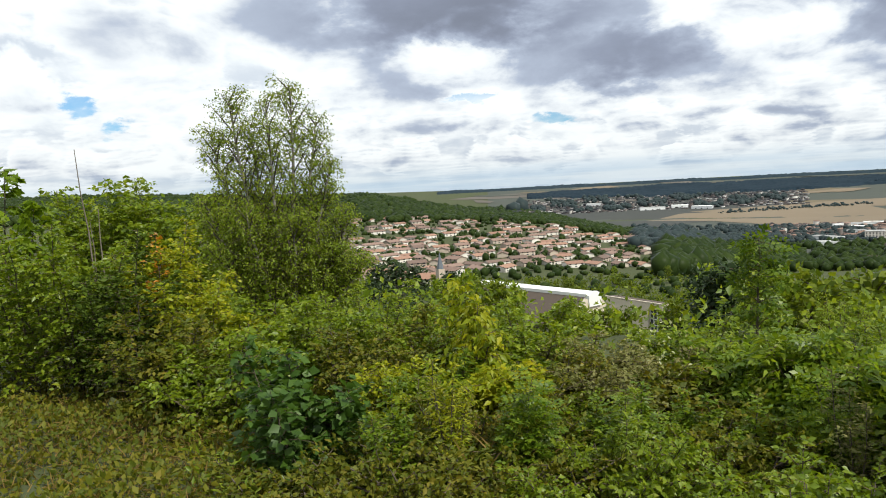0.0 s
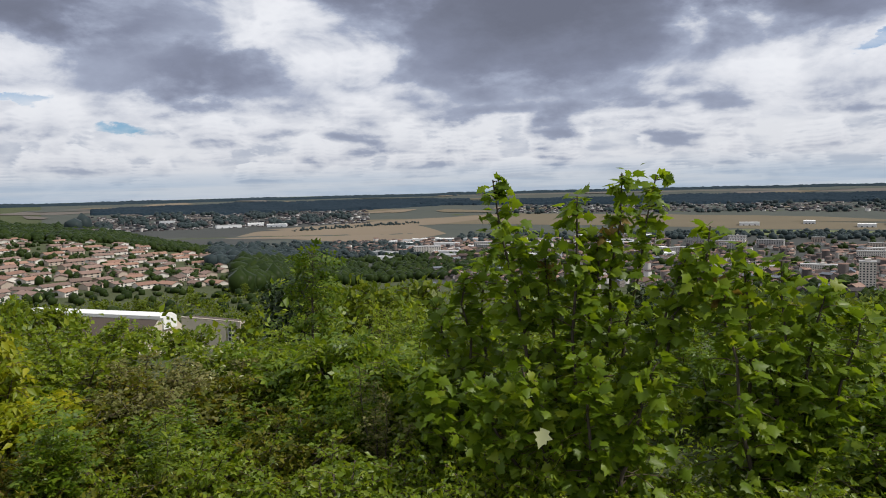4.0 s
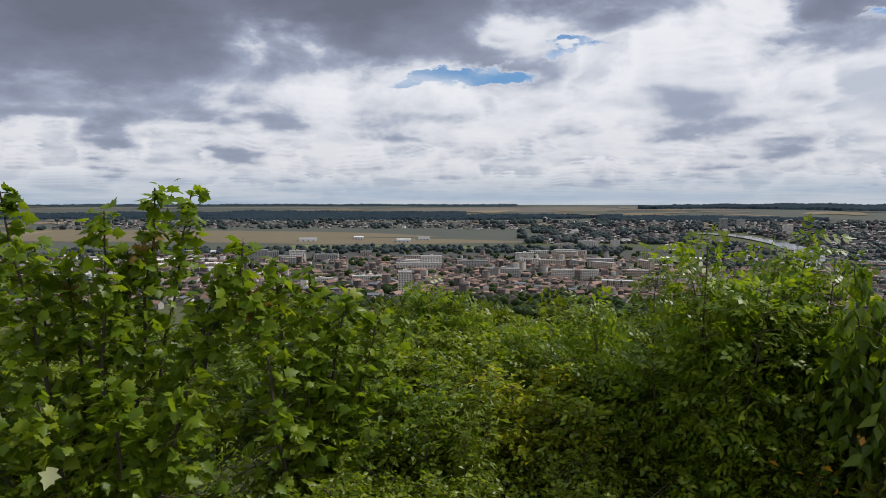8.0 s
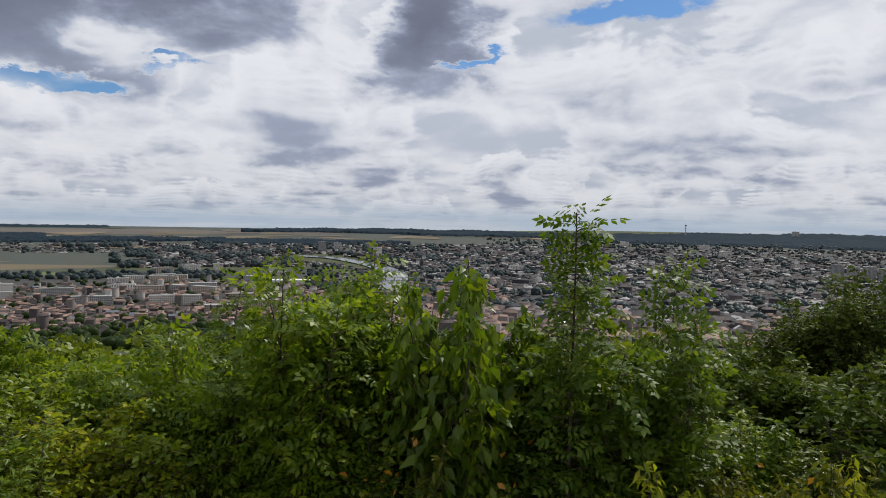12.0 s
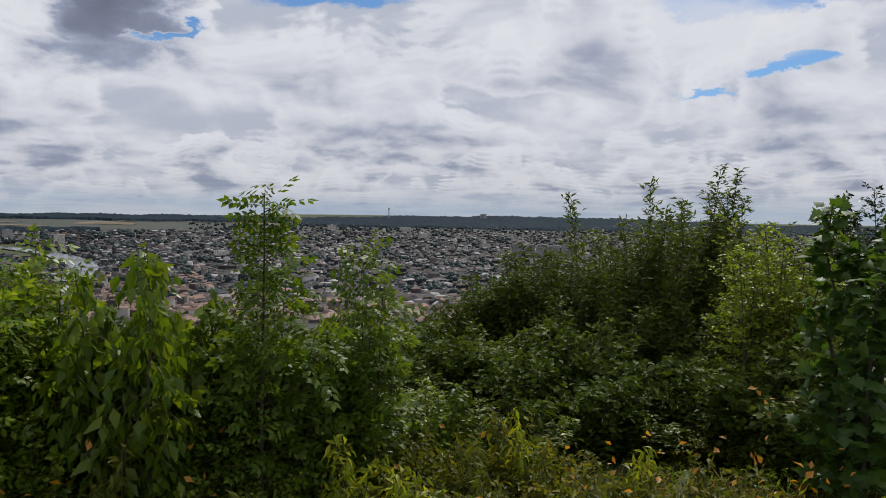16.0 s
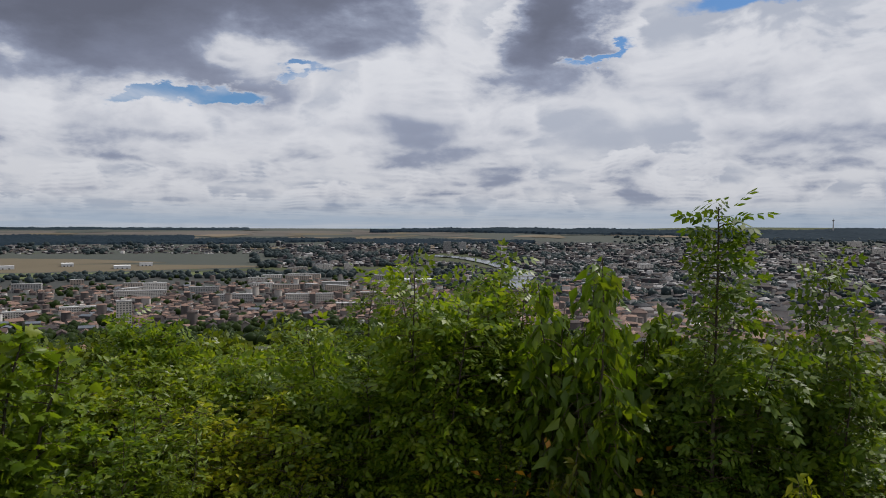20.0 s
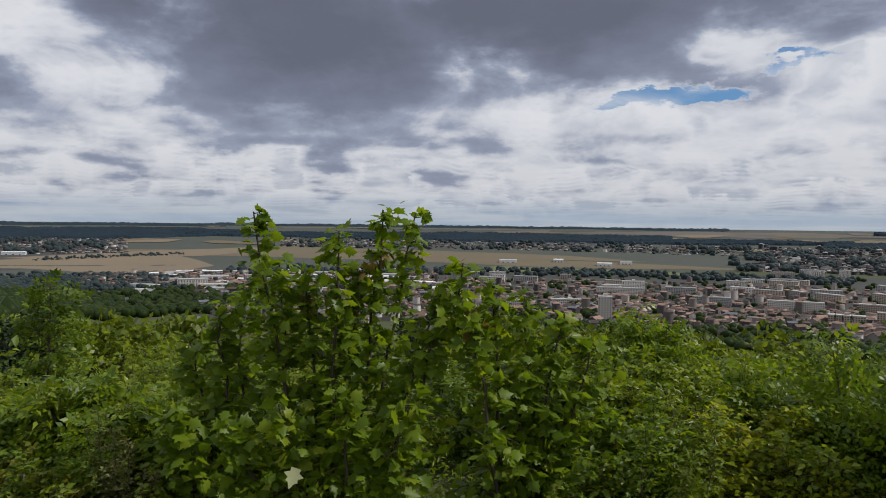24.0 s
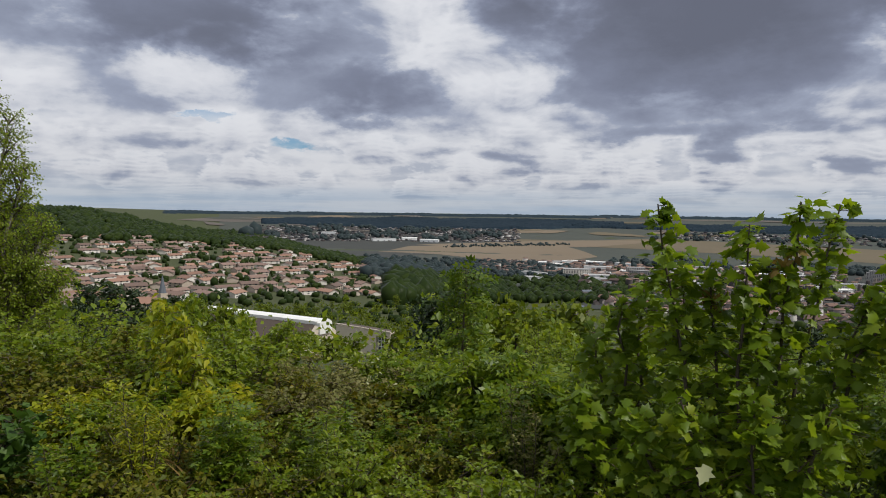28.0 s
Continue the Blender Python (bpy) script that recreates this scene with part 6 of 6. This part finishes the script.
# --- trees down the slope and in the valley ---
def make_tree(label, seed, h, w, mat="crown", name="tree", limbs=24, sub=8, k=2, size=0.78, lift=0.55):
    rng = np.random.default_rng(seed)
    ob = thing(name, HOME, label, "tree", "trees down the slope")
    trunk = np.array([[(0, 0, -1), (0.1, 0, h * 0.25), (0.0, 0.1, h * 0.5), (0.05, 0, h * 0.8), (0, 0, h)]])
    V, F = tubes(trunk, np.linspace(0.22, 0.04, 5)[None], 7)
    under("trunk", tri_mesh("trunk", V, F, M["bark"], True), ob)
    L1, _ = twigs(rng, trunk, limbs, w, lift, 0.1, 0.18, 0.3, 5)
    V, F = tubes(L1, np.linspace(0.07, 0.015, 5)[None] * np.ones((len(L1), 1)), 3)
    under("limb_frame", tri_mesh("limb_frame", V, F, M["bark"], True), ob, kind="stuff")
    Q, _ = twigs(rng, L1, sub, w * 0.42, 0.45, 0.25, 0.25, 0.6)
    C, D = leaves_on(rng, Q, k, 0.9, 0.1, 0.2, 0.3)
    under("crown", scatter_leaves("crown", "clump", C, D, size * rng.uniform(0.6, 1.3, len(C)), rng, M[mat]), ob)
    return ob


G, D1 = "green deciduous tree on the slope", "dark conifer on the slope"
NEAR = [(make_tree("broad " + G, 301, 9, 3.6), 9), (make_tree("rounded " + G, 302, 8, 3.9), 8), (make_tree("slim light " + G, 303, 10, 2.8, "shrub"), 10), (make_tree(D1, 304, 11, 2.4, "conifer", "conifer"), 11)]
AWAY = [(make_tree("broad " + G, 305, 9, 3.8, limbs=20, sub=6, k=2, size=1.0), 9), (make_tree("rounded " + G, 306, 8, 4.2, limbs=20, sub=6, k=2, size=1.0), 8),
        (make_tree("light " + G, 307, 9, 3.4, "shrub", limbs=18, sub=6, k=2, size=0.95), 9), (make_tree(D1, 308, 11, 2.6, "conifer", "conifer", 20, 6, 2, 0.9), 11)]
placed = set()
rt = np.random.default_rng(9)
steps = np.geomspace(16, 900, 300)


def skyline(az):
    """Height below which the trees of the slope keep, so that town and houses stay in view."""
    return float(np.interp(az, (-98, -80, -72, -66, -60, -43, -36, -28, -15, 0, 12, 25, 40, 55, 95),
                           (-4.5, -5.0, -6.0, -6.9, -6.9, -6.9, -7.2, -7.9, -8.3, -7.7, -7.9, -7.8, -7.7, -7.5, -7.2)))


n = 0
for trial in range(1400):
    if n >= 290:
        break
    az = rt.uniform(-98, 95)
    if n < 40:
        az = rt.uniform(-12, 20) if n < 26 else rt.uniform(-46, -30)
    top = skyline(az) - abs(rt.normal(0, 1.0)) * 2.0 * rt.uniform(0, 1)
    if top < -14:
        continue
    want = rt.uniform(4.0, 9.5)
    gaps = EYE + steps * math.tan(radians(top)) - land(az, steps)
    ok = np.where(gaps > want)[0]
    if not len(ok):
        continue
    d = float(steps[ok[-1]] if rt.uniform() < 0.55 else steps[ok[int(rt.integers(0, len(ok)))]])
    if n < 40:
        d = rt.uniform(32, 90)
        top = skyline(az) - rt.uniform(0.2, 3.0)
    if -61.5 < az < -44.5 and d < 225:
        if d > 140 or top > -11.3:
            continue
    h = EYE + d * math.tan(radians(top)) - float(land(az, d))
    if h < 2.5:
        continue
    h = min(h, 12)
    i = int(rt.choice(4, p=(0.36, 0.34, 0.22, 0.08)))
    pool = NEAR if d < 60 else AWAY
    t, hh = pool[i]
    m = spot(az, d, rt.uniform(0, 360))
    if t.name in placed:
        t = copy_thing(t, m)
    else:
        placed.add(t.name)
        t.matrix_world = m
    t.scale = (max(h / hh, 0.6) * rt.uniform(0.9, 1.25),) * 2 + (h / hh,)
    n += 1

# dark conifers by the chapel and poplars in the town
for a, d, top, w in ((-67.6, 118, -6.0, 1.5), (-66.2, 124, -6.3, 1.4), (-63.2, 120, -6.9, 1.3), (-69.0, 130, -5.9, 1.3)):
    h = EYE + d * math.tan(radians(top)) - float(land(a, d))
    copy_thing(AWAY[3][0], spot(a, d, a * 7)).scale = (h / 11 * w, h / 11 * w, h / 11)
for a, e, h in ((14.9, -7.0, 17), (15.35, -7.0, 16), (15.9, -7.0, 17), (-1.6, -7.4, 15), (1.6, -7.2, 14)):
    d = reach(a, e)
    tagged(copy_thing(AWAY[3][0], spot(a, d, a * 9)), "dark columnar poplar among the town roofs", "tree", "poplars of the town").scale = (0.9, 0.9, h / 11)

# trees standing before the hall
for a, d, top, i in ((-61.0, 120, -7.7, 0), (-59.6, 110, -8.0, 1), (-58.2, 105, -8.5, 2), (-54.4, 84, -9.9, 0), (-53.0, 90, -10.1, 2), (-51.6, 80, -10.3, 1), (-50.0, 92, -10.3, 0), (-46.2, 95, -9.7, 1), (-44.8, 90, -9.0, 0), (-43.4, 100, -8.5, 2)):
    h = min(14, EYE + d * math.tan(radians(top)) - float(land(a, d)))
    t, hh = AWAY[i]
    copy_thing(t, spot(a, d, a * 11)).scale = (h / hh,) * 3

# what lies between them is a closed canopy
rng = np.random.default_rng(19)
P, S = [], []
for trial in range(2700):
    az = rng.uniform(-98, 95)
    top = skyline(az) - 0.3 - rng.uniform(0, 1) ** 1.5 * 6
    want = rng.uniform(3.0, 7.0)
    gaps = EYE + steps * math.tan(radians(top)) - land(az, steps)
    ok = np.where((gaps > want) & (steps > 30))[0]
    if not len(ok):
        continue
    d = float(steps[ok[-1]])
    if -61.5 < az < -44.5 and 20 < d < 225 and (d > 140 or top > -11.3):
        continue
    p = at(az, d)
    w = rng.uniform(1.6, 3.2) * (1 + d / 500)
    for _ in range(16):
        q = unit(rng.normal(0, 1, 3)) * rng.uniform(0.5, 1.0) * w
        P.append(p + np.array([0, 0, want - w * 0.7]) + q * np.array([1, 1, 0.75]))
        S.append(rng.uniform(0.85, 1.6) * (0.7 if d < 80 else 1.0 + d / 500))
P, S = np.array(P), np.array(S)
tagged(new("slope_wood", scatter_leaves("slope_wood", "clump", P, rng.normal(0, 1, P.shape), S, rng, M["crown"])), "closed canopy of green trees down the slope", "woodland", kind="stuff")
